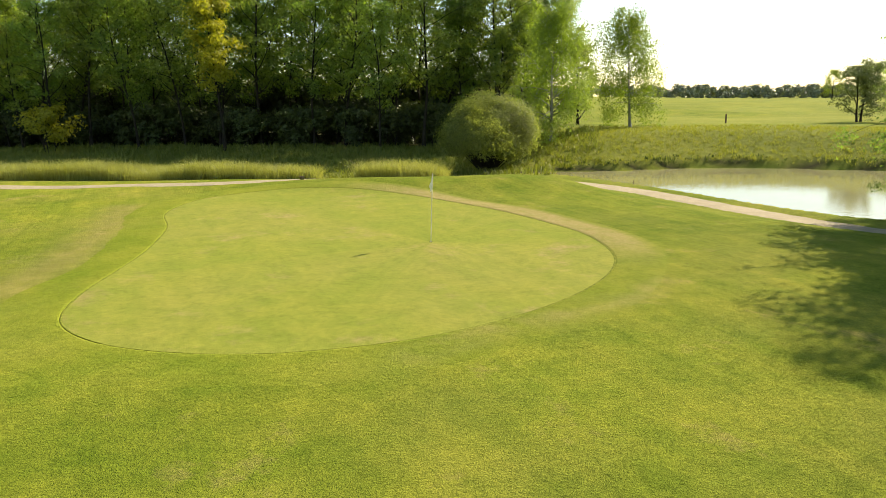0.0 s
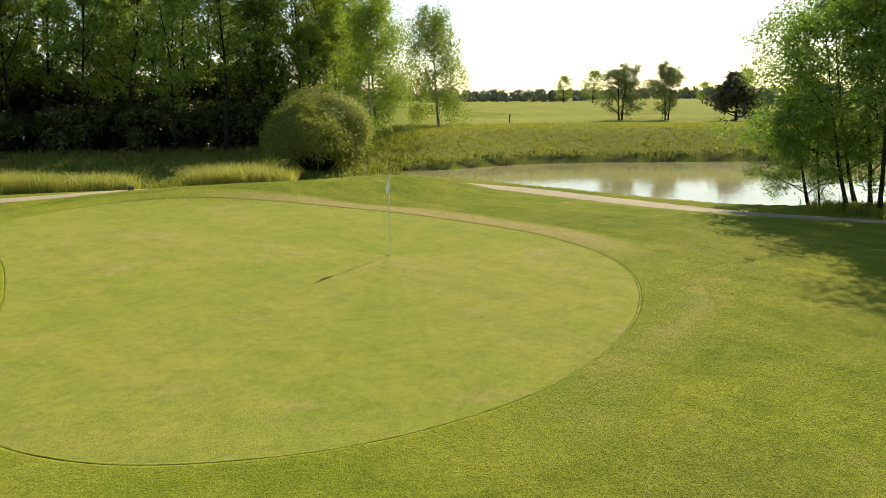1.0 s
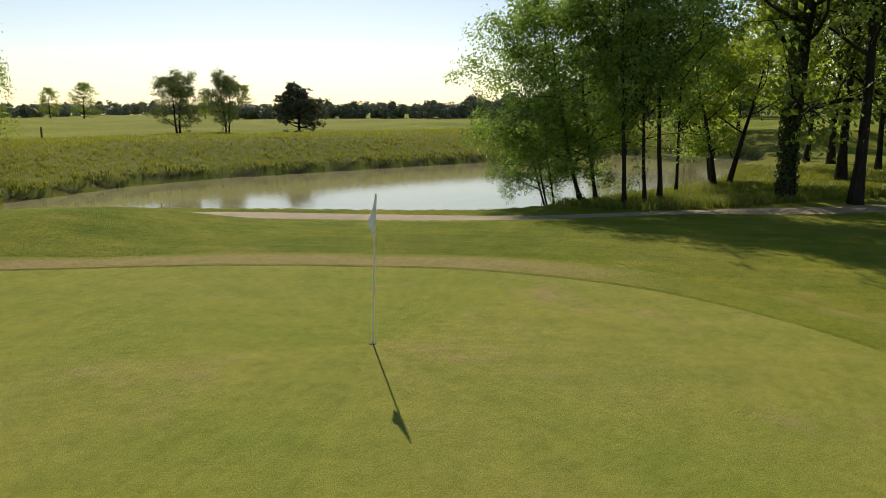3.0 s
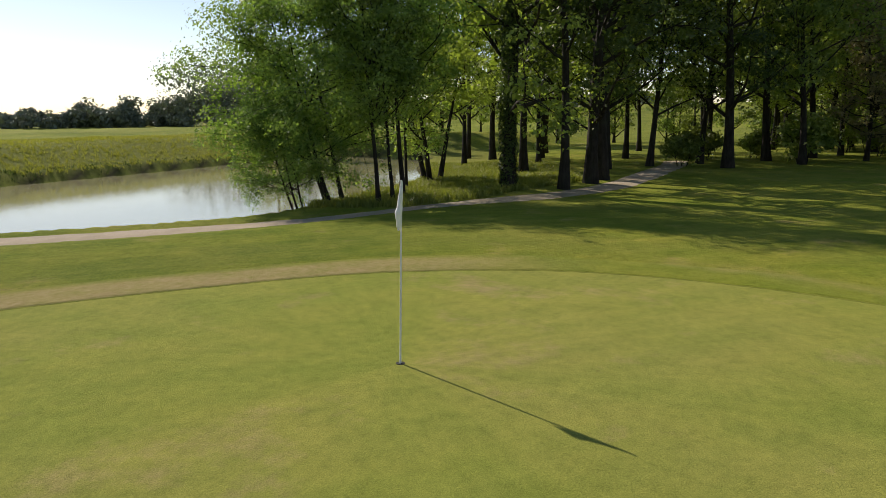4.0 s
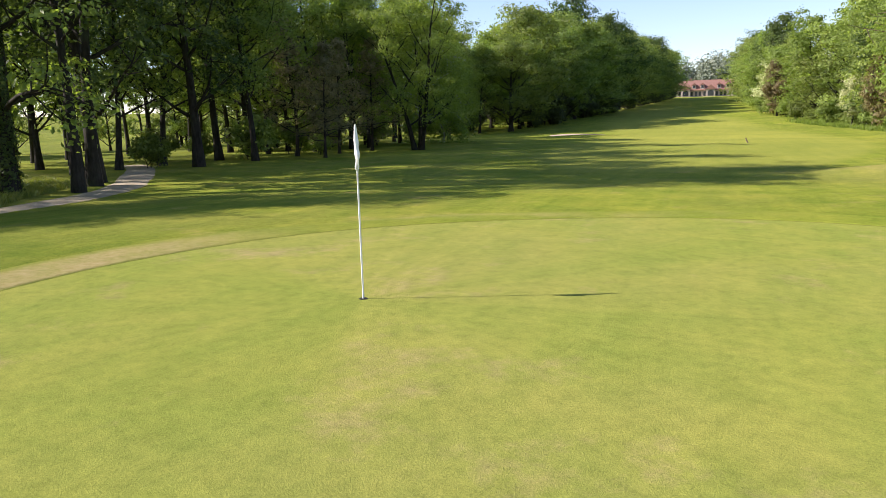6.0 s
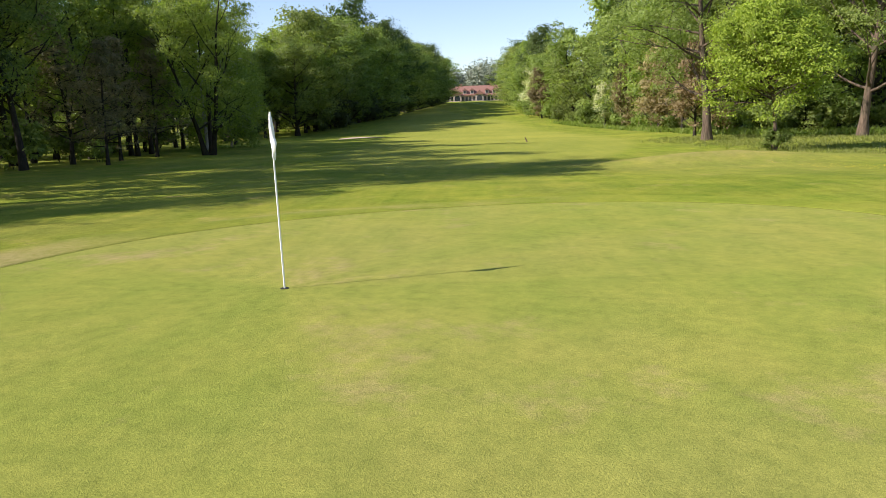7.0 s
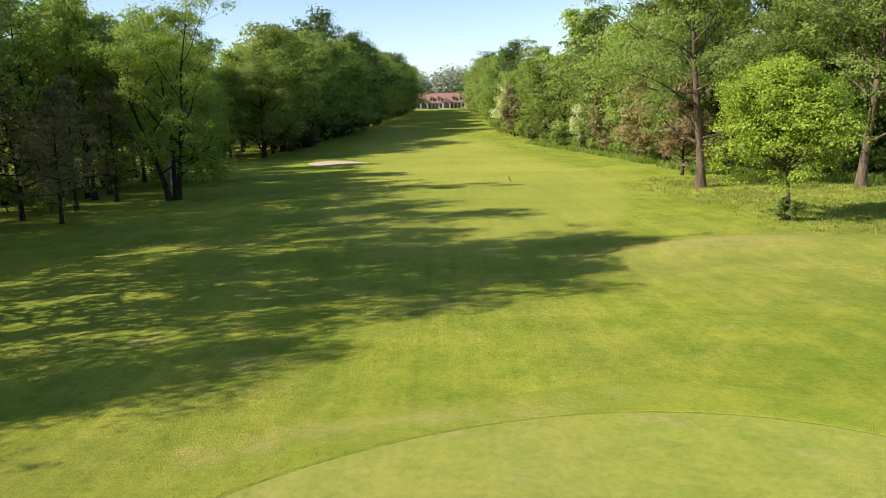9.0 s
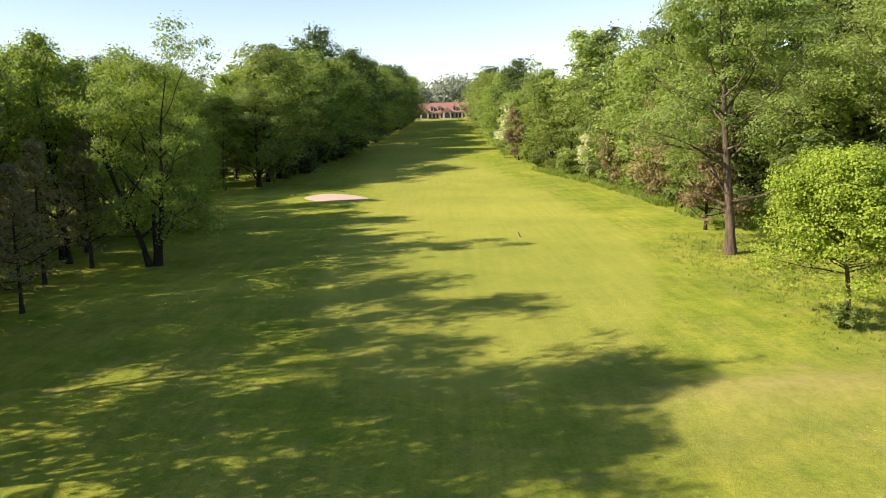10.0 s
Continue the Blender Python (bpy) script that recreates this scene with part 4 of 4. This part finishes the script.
pine = tree("pine_tree", "dark spreading pine with layered branches on the open course", "tree", "", B_bark, L_pine,
            seed=52, height=6.3, girth=0.2, crown_from=0.7, reach=4.4, limbs=44, leaf=0.16, count=9500, shape="cone", rise=0.02, clump=0.5, twigs=5, long=2.4)
plant(pine, 57.5, 63.4, 1.0, 0)
for x, y, s in ((170, 330, 0.95), (140, 300, 0.7), (262, 330, 1.0), (215, 300, 0.6)):
    plant(far_oak, x, y, s, x, "lone tree far out on the open course")

def distant_woodland(name, label, pts, seed, leaf, per):
    """Far woods as one mass of crowns, leaf colour paled for haze: x, y, height of each."""
    rng = np.random.default_rng(seed)
    allv = []
    for x, y, hgt in pts:
        z = at(x, y)
        allc, allf = [], []
        for _ in range(6):
            o = np.array([rng.normal(0, 0.22) * hgt, rng.normal(0, 0.22) * hgt, hgt * rng.uniform(0.12, 0.78)])
            d = rng.normal(size=(per // 6, 3))
            d /= np.linalg.norm(d, axis=1)[:, None]
            allc.append(d * hgt * rng.uniform(0.20, 0.30) * rng.uniform(0.45, 1.08, (len(d), 1)) + o + np.array([x, y, z]))
            allf.append(d + np.array([0, 0, 0.4]))
        allv.append(leaf_quads(rng, np.concatenate(allc), leaf, 1.3, 0.0, np.concatenate(allf)))
    tagged(new(name, leaves_mesh(name, np.concatenate(allv), L_hazed)), label, "woodland", kind="stuff")


belt = [(196, 268), (226, 215), (250, 170), (264, 126), (276, 92), (282, 60)]
crowns = []
for i in range(5):
    for k in range(30):
        u = (k + rnd.uniform(0, 1)) / 30
        size = (8.0, 7.0, 10.5, 27.0, 32.0)[i] * (rnd.uniform(0.8, 1.2) if k % 2 else rnd.uniform(0.45, 0.7))
        crowns.append((belt[i][0] + (belt[i + 1][0] - belt[i][0]) * u + rnd.uniform(-8, 8), belt[i][1] + (belt[i + 1][1] - belt[i][1]) * u, size))
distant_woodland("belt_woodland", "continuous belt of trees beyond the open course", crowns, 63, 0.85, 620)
distant_woodland("distant_woodland", "belt of woodland along the horizon, haze put into its leaf colour",
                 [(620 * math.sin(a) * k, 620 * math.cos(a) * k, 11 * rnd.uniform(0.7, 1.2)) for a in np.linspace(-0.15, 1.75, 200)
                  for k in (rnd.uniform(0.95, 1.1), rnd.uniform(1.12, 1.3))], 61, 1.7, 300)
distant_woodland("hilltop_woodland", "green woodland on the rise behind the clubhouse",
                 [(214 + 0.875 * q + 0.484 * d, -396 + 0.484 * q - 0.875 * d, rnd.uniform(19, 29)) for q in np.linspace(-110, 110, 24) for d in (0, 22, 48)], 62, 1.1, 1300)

# ---------------------------------------------------------------- long grass


def grass(name, label, pts, tall, blade, mat, per, seed):
    """Tufts of bent blades at the points."""
    rng = np.random.default_rng(seed)
    p = np.repeat(np.asarray(pts, float), per, 0)
    n = len(p)
    p = p + rng.normal(0, 0.09, p.shape)
    z = land(p[:, 0], p[:, 1]) - 0.02
    base = np.stack([p[:, 0], p[:, 1], z], 1)
    a = rng.uniform(0, 2 * np.pi, n)
    side = np.stack([np.cos(a), np.sin(a), np.zeros(n)], 1)
    lean = rng.normal(0, 0.42, (n, 3))
    lean[:, 2] = 0
    h = (tall * rng.uniform(0.4, 1.1, n) * (0.7 + 0.5 * patchy(p[:, 0] * 0.7, p[:, 1] * 0.7)))[:, None]
    w = (blade * rng.uniform(0.6, 1.3, n))[:, None]
    mid = base + lean * h * 0.35 + np.array([0, 0, 0.6]) * h
    tip = base + lean * h * 1.1 + np.array([0, 0, 1.0]) * h
    v = np.stack([base - side * w * 0.6, base + side * w * 0.6, mid + side * w * 0.5, tip, mid - side * w * 0.5], 1).reshape(-1, 3)
    f = np.arange(n)[:, None] * 5
    faces = np.concatenate([np.concatenate([f, f + 1, f + 2, f + 4], 1)]).tolist() + np.concatenate([f + 4, f + 2, f + 3], 1).tolist()
    tagged(new(name, mesh_from(name, v, faces, mat)), label, "grass", kind="stuff")


def scatter(n, x0, x1, y0, y1, keep, seed):
    rng = np.random.default_rng(seed)
    x, y = rng.uniform(x0, x1, n), rng.uniform(y0, y1, n)
    k = keep(x, y, rng)
    return np.stack([x[k], y[k]], 1)


def far_bank(x, y, rng):
    p = signed(x, y, POND)
    return (p > 0.4) & (p < 20) & (y + 0.28 * np.clip(x - 30, 0, 60) > 27) & (x > 5) & (rng.uniform(size=len(x)) < 1.1 - p / 24)


def reed_edge(x, y, rng):
    p = signed(x, y, POND)
    return (p > 0.15) & (p < 1.6) & (y + 0.28 * np.clip(x - 30, 0, 60) > 27) & (rng.uniform(size=len(x)) < patchy(x, y))


def band(x, y, rng):
    e = 19.8 + 0.4 * np.sin(x * 0.5)
    gap = np.abs(x + 7.6) > 1.0 + 0.3 * (y - 20)
    return (y > e) & (y < e + 5.5) & gap & (x < -1.6 + 0.5 * np.sin(y * 1.3)) & (rng.uniform(size=len(x)) < 0.4 + 0.6 * patchy(x, y))


def dip(x, y, rng):
    return (y > 24) & (signed(x, y, POND) > 0.5) & (rng.uniform(size=len(x)) < 0.3 + 0.7 * patchy(x, y))


def bank_wood(x, y, rng):
    p = signed(x, y, POND)
    return (p > 0.3) & (p < 9) & (dist_line(x, y, TRACK) > 1.0) & ((x > 19) & (y < 7)) & (y > -0.62 * (x - 20) + 1.2)


def meadow_west(x, y, rng):
    d = (x - 6) * 0.85 + (y + 44) * 0.53
    return (rng.uniform(size=len(x)) < (0.35 + 0.65 * patchy(x, y)) * step(0, 6, -d))


grass("bank_grass", "long pale meadow grass on the far pond bank", scatter(15000, 4, 75, 22, 56, far_bank, 71), 0.26, 0.028, L_grass, 8, 72)
grass("bank_weeds", "dark leafy weeds along the waterline of the far bank", scatter(6000, 3, 70, 20, 36, reed_edge, 73), 0.24, 0.05, L_forest, 5, 74)
grass("tall_grass", "tall seeding grass standing behind the track", scatter(19000, -48, 1, 19, 27, band, 75), 1.2, 0.018, L_seed, 12, 76)
grass("dip_grass", "rough grass in the shaded dip before the wood", scatter(9000, -45, 10, 24, 48, dip, 77), 0.55, 0.05, L_grass, 5, 78)
grass("wood_bank_grass", "fresh green undergrowth between the pond and the track", scatter(12000, 19, 45, -9, 7, bank_wood, 79), 0.34, 0.028, L_grass, 10, 80)
grass("meadow_grass", "long grass round the maple and oaks", scatter(14000, -22, 12, -66, -34, meadow_west, 81), 0.22, 0.03, L_grass, 5, 82)



def wood_foot(x, y, rng):
    d = dist_line(x, y, [(-8, -64), (2, -68), (10.5, -78), (19, -94), (31, -112), (46, -126)])
    return (d < 3.2) & (rng.uniform(size=len(x)) < patchy(x * 0.5, y * 0.5) + 0.15)


grass("wood_edge_herbs", "bright green nettles and long grass at the foot of the wood", scatter(22000, -12, 50, -130, -60, wood_foot, 83), 0.75, 0.09, L_birch, 6, 84)

# ---------------------------------------------------------------- flagstick
M_white = material("white_paint", (0.78, 0.78, 0.74), 0.45, 0.4)
_n = grain(M_white, 9, 4)
base_of(M_white, ramp(M_white, _n, [(0.3, (0.66, 0.66, 0.61)), (0.6, (0.80, 0.80, 0.76))]))
M_cloth = material("white_cloth", (0.80, 0.80, 0.78), 0.9, 0.1)
_n = grain(M_cloth, 14, 4)
base_of(M_cloth, ramp(M_cloth, _n, [(0.3, (0.70, 0.70, 0.67)), (0.65, (0.84, 0.84, 0.82))]))
bumped(M_cloth, _n, 0.3, 0.01)
# near-black, for the shade inside the hole
M_hole = material("cup_shade", (0.02, 0.02, 0.018), 0.8)
M_wood = bark_material("weathered_wood", (0.10, 0.075, 0.05), (0.24, 0.18, 0.12), 9)


def build_flag():
    root = thing("flagstick", "thin white flagstick with limp white flag standing in the hole", "flag", 0, 0, 0)
    lean = (0.035, -0.02)
    s = Stems()
    s.add([(lean[0] * z, lean[1] * z, z) for z in (-0.1, 0.3, 0.8, 1.3, 1.8, 2.13)], [0.0115] * 4 + [0.0095, 0.0095], 10)
    piece("stick", s.mesh("stick", M_white), root)
    # the flag hangs limp to one side, in three folds, its lower corner loose
    nz, na = 26, 30
    way, side = (-0.91, 0.41), (0.41, 0.91)
    v = []
    for i in range(nz):
        u = i / (nz - 1)
        z = 2.12 - 0.52 * u
        w = float(np.interp(u, (0, 0.3, 0.52, 0.62, 0.74, 0.88, 1.0), (0.014, 0.048, 0.080, 0.120, 0.122, 0.072, 0.034)))
        near = -0.016 + (0.0 if u < 0.78 else 0.035 * (u - 0.78) / 0.22)
        thick = 0.008 + 0.014 * math.sin(math.pi * min(1, u * 1.02)) ** 0.7 + 0.006 * math.sin(23 * u) * u
        for j in range(na):
            a = 2 * math.pi * j / na
            s_ = 0.5 - 0.5 * math.cos(a)
            along = near + w * s_
            off = thick * math.sin(a) * (1 + 0.45 * math.sin(9 * s_ + 2 * u)) + 0.012 * u * math.sin(7 * s_ + 3 * u)
            v.append((lean[0] * z + way[0] * along + side[0] * off, lean[1] * z + way[1] * along + side[1] * off, z - 0.05 * s_ * u + 0.012 * math.sin(8 * s_) * u))
    f = [(i * na + j, i * na + (j + 1) % na, (i + 1) * na + (j + 1) % na, (i + 1) * na + j) for i in range(nz - 1) for j in range(na)]
    f += [tuple(range(na)), tuple(range((nz - 1) * na, nz * na))[::-1]]
    piece("flag", mesh_from("flag", v, f, M_cloth, True), root, "limp white cloth flag hanging in folds")
    bm = bmesh.new()
    bmesh.ops.create_cone(bm, cap_ends=False, segments=28, radius1=0.054, radius2=0.054, depth=0.10, matrix=Matrix.Translation((0, 0, -0.044)))
    # flat dark disc over the cup, in place of its shaded inside
    bmesh.ops.create_circle(bm, cap_ends=True, segments=28, radius=0.054, matrix=Matrix.Translation((0, 0, 0.006)))
    part("cup", bm, M_hole, root, "round hole cup, capped by a dark disc for its shade")


build_flag()


def stake(name, label, category, x, y, tall, r, mat, tilt=0.0, group="", lift=None):
    z = at(x, y) if lift is None else lift
    root = thing(name, label, category, x, y, z, group)
    s = Stems()
    s.add([(tilt * q, 0, q) for q in (-0.3, 0.0, tall * 0.5, tall)], [r, r, r, r * 0.9], 8)
    s.add([(tilt * tall, 0, tall), (tilt * tall, 0, tall + r * 0.3)], [r * 0.9, r * 0.1], 8)
    piece("post", s.mesh("post", mat), root)


stake("course_post", "dark wooden post on the open course", "post", 30.6, 74.6, 1.15, 0.11, M_wood)
for x, y in ((9.6, 20.1), (10.6, 19.9), (19.2, 7.6), (20.3, 7.3)):
    stake("water_stake", "thin weathered stake at the water edge", "stake", x, y, 0.42, 0.022, M_wood, 0.1, "water stakes")
stake("fairway_marker", "small dark tilted distance stake on the fairway", "stake", 23.9, -59.2, 0.45, 0.06, M_wood, 0.5)



def build_box():
    """A low dark valve box at the edge of the track."""
    root = thing("valve_box", "small dark valve box standing in the grass by the track", "box", -8.3, 15.0, at(-8.3, 15.0), "", 20)
    for name, w, z0, z1, inset in (("body", 0.11, -0.05, 0.15, 0.02), ("lid", 0.125, 0.15, 0.175, 0.01)):
        bm = bmesh.new()
        bmesh.ops.create_cube(bm, size=1.0, matrix=Matrix.Translation((0, 0, (z0 + z1) / 2)) @ Matrix.Diagonal((2 * w, 1.5 * w, z1 - z0, 1)))
        bmesh.ops.bevel(bm, geom=bm.edges[:], offset=inset * 0.6, segments=2, affect="EDGES")
        part(name, bm, M_wood, root)


build_box()


def build_flowers():
    """Yellow flower heads in the long grass below the oaks."""
    rng = np.random.default_rng(91)
    n = 420
    c = rng.normal(0, 1, (n, 2)) * np.array([2.2, 0.9])
    x, y = -6.6 + c[:, 0] * 0.86 + c[:, 1] * 0.5, -24.5 - c[:, 0] * 0.5 + c[:, 1] * 0.86
    cen = np.stack([x, y, land(x, y) + rng.uniform(0.08, 0.2, n)], 1)
    a = np.linspace(0, 2 * np.pi, 6, endpoint=False)
    ring = np.stack([np.cos(a), np.sin(a), 0.25 * np.ones(6)], 1) * 0.022
    v = np.concatenate([(cen[:, None] + ring[None]), cen[:, None]], 1).reshape(-1, 3)
    f = [(k * 7 + i, k * 7 + (i + 1) % 6, k * 7 + 6) for k in range(n) for i in range(6)]
    m = material("yellow_petals", (0.75, 0.55, 0.03), 0.7, 0.2)
    tagged(new("wildflowers", mesh_from("wildflowers", v, f, m)), "scattered yellow wildflowers in the rough grass", "flowers", kind="stuff")


build_flowers()

# ---------------------------------------------------------------- clubhouse on the rise
M_tile = material("red_roof_tiles", (0.36, 0.17, 0.12), 0.85, 0.2)
_n = grain(M_tile, 3, 4, 0.7)
base_of(M_tile, ramp(M_tile, _n, [(0.3, (0.205, 0.105, 0.080)), (0.7, (0.300, 0.165, 0.125))]))
M_render = material("pale_render", (0.46, 0.38, 0.33), 0.9, 0.2)
M_glass = material("dark_glass", (0.03, 0.035, 0.04), 0.1, 0.5)


def box(bm, x0, x1, y0, y1, z0, z1):
    v = [bm.verts.new(c) for c in ((x0, y0, z0), (x1, y0, z0), (x1, y1, z0), (x0, y1, z0), (x0, y0, z1), (x1, y0, z1), (x1, y1, z1), (x0, y1, z1))]
    for q in ((3, 2, 1, 0), (4, 5, 6, 7), (0, 1, 5, 4), (1, 2, 6, 5), (2, 3, 7, 6), (3, 0, 4, 7)):
        bm.faces.new([v[i] for i in q])


def gable(bm, x0, x1, y0, y1, z0, z1, along="x"):
    """A pitched roof with overhang."""
    if along == "x":
        m = (y0 + y1) / 2
        c = ((x0, y0, z0), (x1, y0, z0), (x1, y1, z0), (x0, y1, z0), (x0, m, z1), (x1, m, z1))
        fs = ((0, 1, 5, 4), (2, 3, 4, 5), (0, 4, 3), (1, 2, 5), (3, 2, 1, 0))
    else:
        m = (x0 + x1) / 2
        c = ((x0, y0, z0), (x1, y0, z0), (x1, y1, z0), (x0, y1, z0), (m, y0, z1), (m, y1, z1))
        fs = ((0, 4, 5, 3), (1, 2, 5, 4), (0, 1, 4), (2, 3, 5), (3, 2, 1, 0))
    v = [bm.verts.new(q) for q in c]
    for q in fs:
        bm.faces.new([v[i] for i in q])


def arch(bm, cx, y, wide, tall, deep):
    """A round-headed opening's dark infill."""
    ring = [(cx - wide / 2, 0.0), (cx + wide / 2, 0.0)] + [(cx + wide / 2 * math.cos(a), tall - wide / 2 + wide / 2 * math.sin(a)) for a in np.linspace(0, math.pi, 9)]
    front = [bm.verts.new((x, y - deep, z)) for x, z in ring]
    back = [bm.verts.new((x, y, z)) for x, z in ring]
    bm.faces.new(front)
    for k in range(len(ring)):
        n = (k + 1) % len(ring)
        bm.faces.new((front[k], back[k], back[n], front[n]))


def clubhouse(x, y, turn, wide, bays, label):
    """A long low house: a deep tiled roof with dormers over a white wall, and gabled porches."""
    root = thing("clubhouse", label, "house", x, y, at(x, y), "", turn)
    w = wide / 2
    bm = bmesh.new()
    box(bm, -w, w, -5, 5, -1, 3.0)
    walls = part("wall", bm, M_render, root, "pale rendered wall")
    bm = bmesh.new()
    gable(bm, -w - 0.5, w + 0.5, -6.0, 6.0, 2.9, 8.2)
    roof = part("roof", bm, M_tile, root, "red tiled pitched roof")
    for k in range(bays):
        cx = -w + wide * (k + 0.5) / bays
        bm = bmesh.new()
        if k % 3 == 1:
            box(bm, cx - 2.1, cx + 2.1, -8.4, -4.9, -1, 3.2)
            porch = part("porch", bm, M_render, root, "gabled porch with a dark arch")
            bm = bmesh.new()
            gable(bm, cx - 2.6, cx + 2.6, -8.9, -3.4, 3.2, 5.6, "y")
            part("porch_roof", bm, M_tile, porch)
            bm = bmesh.new()
            arch(bm, cx, -8.4, 2.8, 2.9, 0.06)
            part("archway", bm, M_glass, porch)
        else:
            box(bm, cx - 0.95, cx + 0.95, -5.4, -2.6, 3.6, 5.6)
            dormer = part("dormer", bm, M_render, roof, "small white dormer")
            bm = bmesh.new()
            gable(bm, cx - 1.25, cx + 1.25, -5.8, -1.4, 5.5, 6.7, "y")
            part("dormer_roof", bm, M_tile, root)
            bm = bmesh.new()
            box(bm, cx - 0.55, cx + 0.55, -5.46, -5.40, 4.0, 5.4)
            part("dormer_window", bm, M_glass, root)
            for dx in (-1.1, 1.1):
                bm = bmesh.new()
                box(bm, cx + dx - 0.55, cx + dx + 0.55, -5.06, -5.0, 0.1, 2.3)
                part("window", bm, M_glass, walls)
    for cx in (-w * 0.55, w * 0.35):
        bm = bmesh.new()
        box(bm, cx - 0.5, cx + 0.5, -0.4, 0.4, 7.4, 9.2)
        part("chimney", bm, M_tile, roof)


clubhouse(184.5, -347.5, 208.8, 36, 9, "long clubhouse with red tiled roof, dormers and gabled porches")
clubhouse(207.5, -334.5, 208.8, 12, 3, "smaller red-roofed wing house beside the clubhouse")
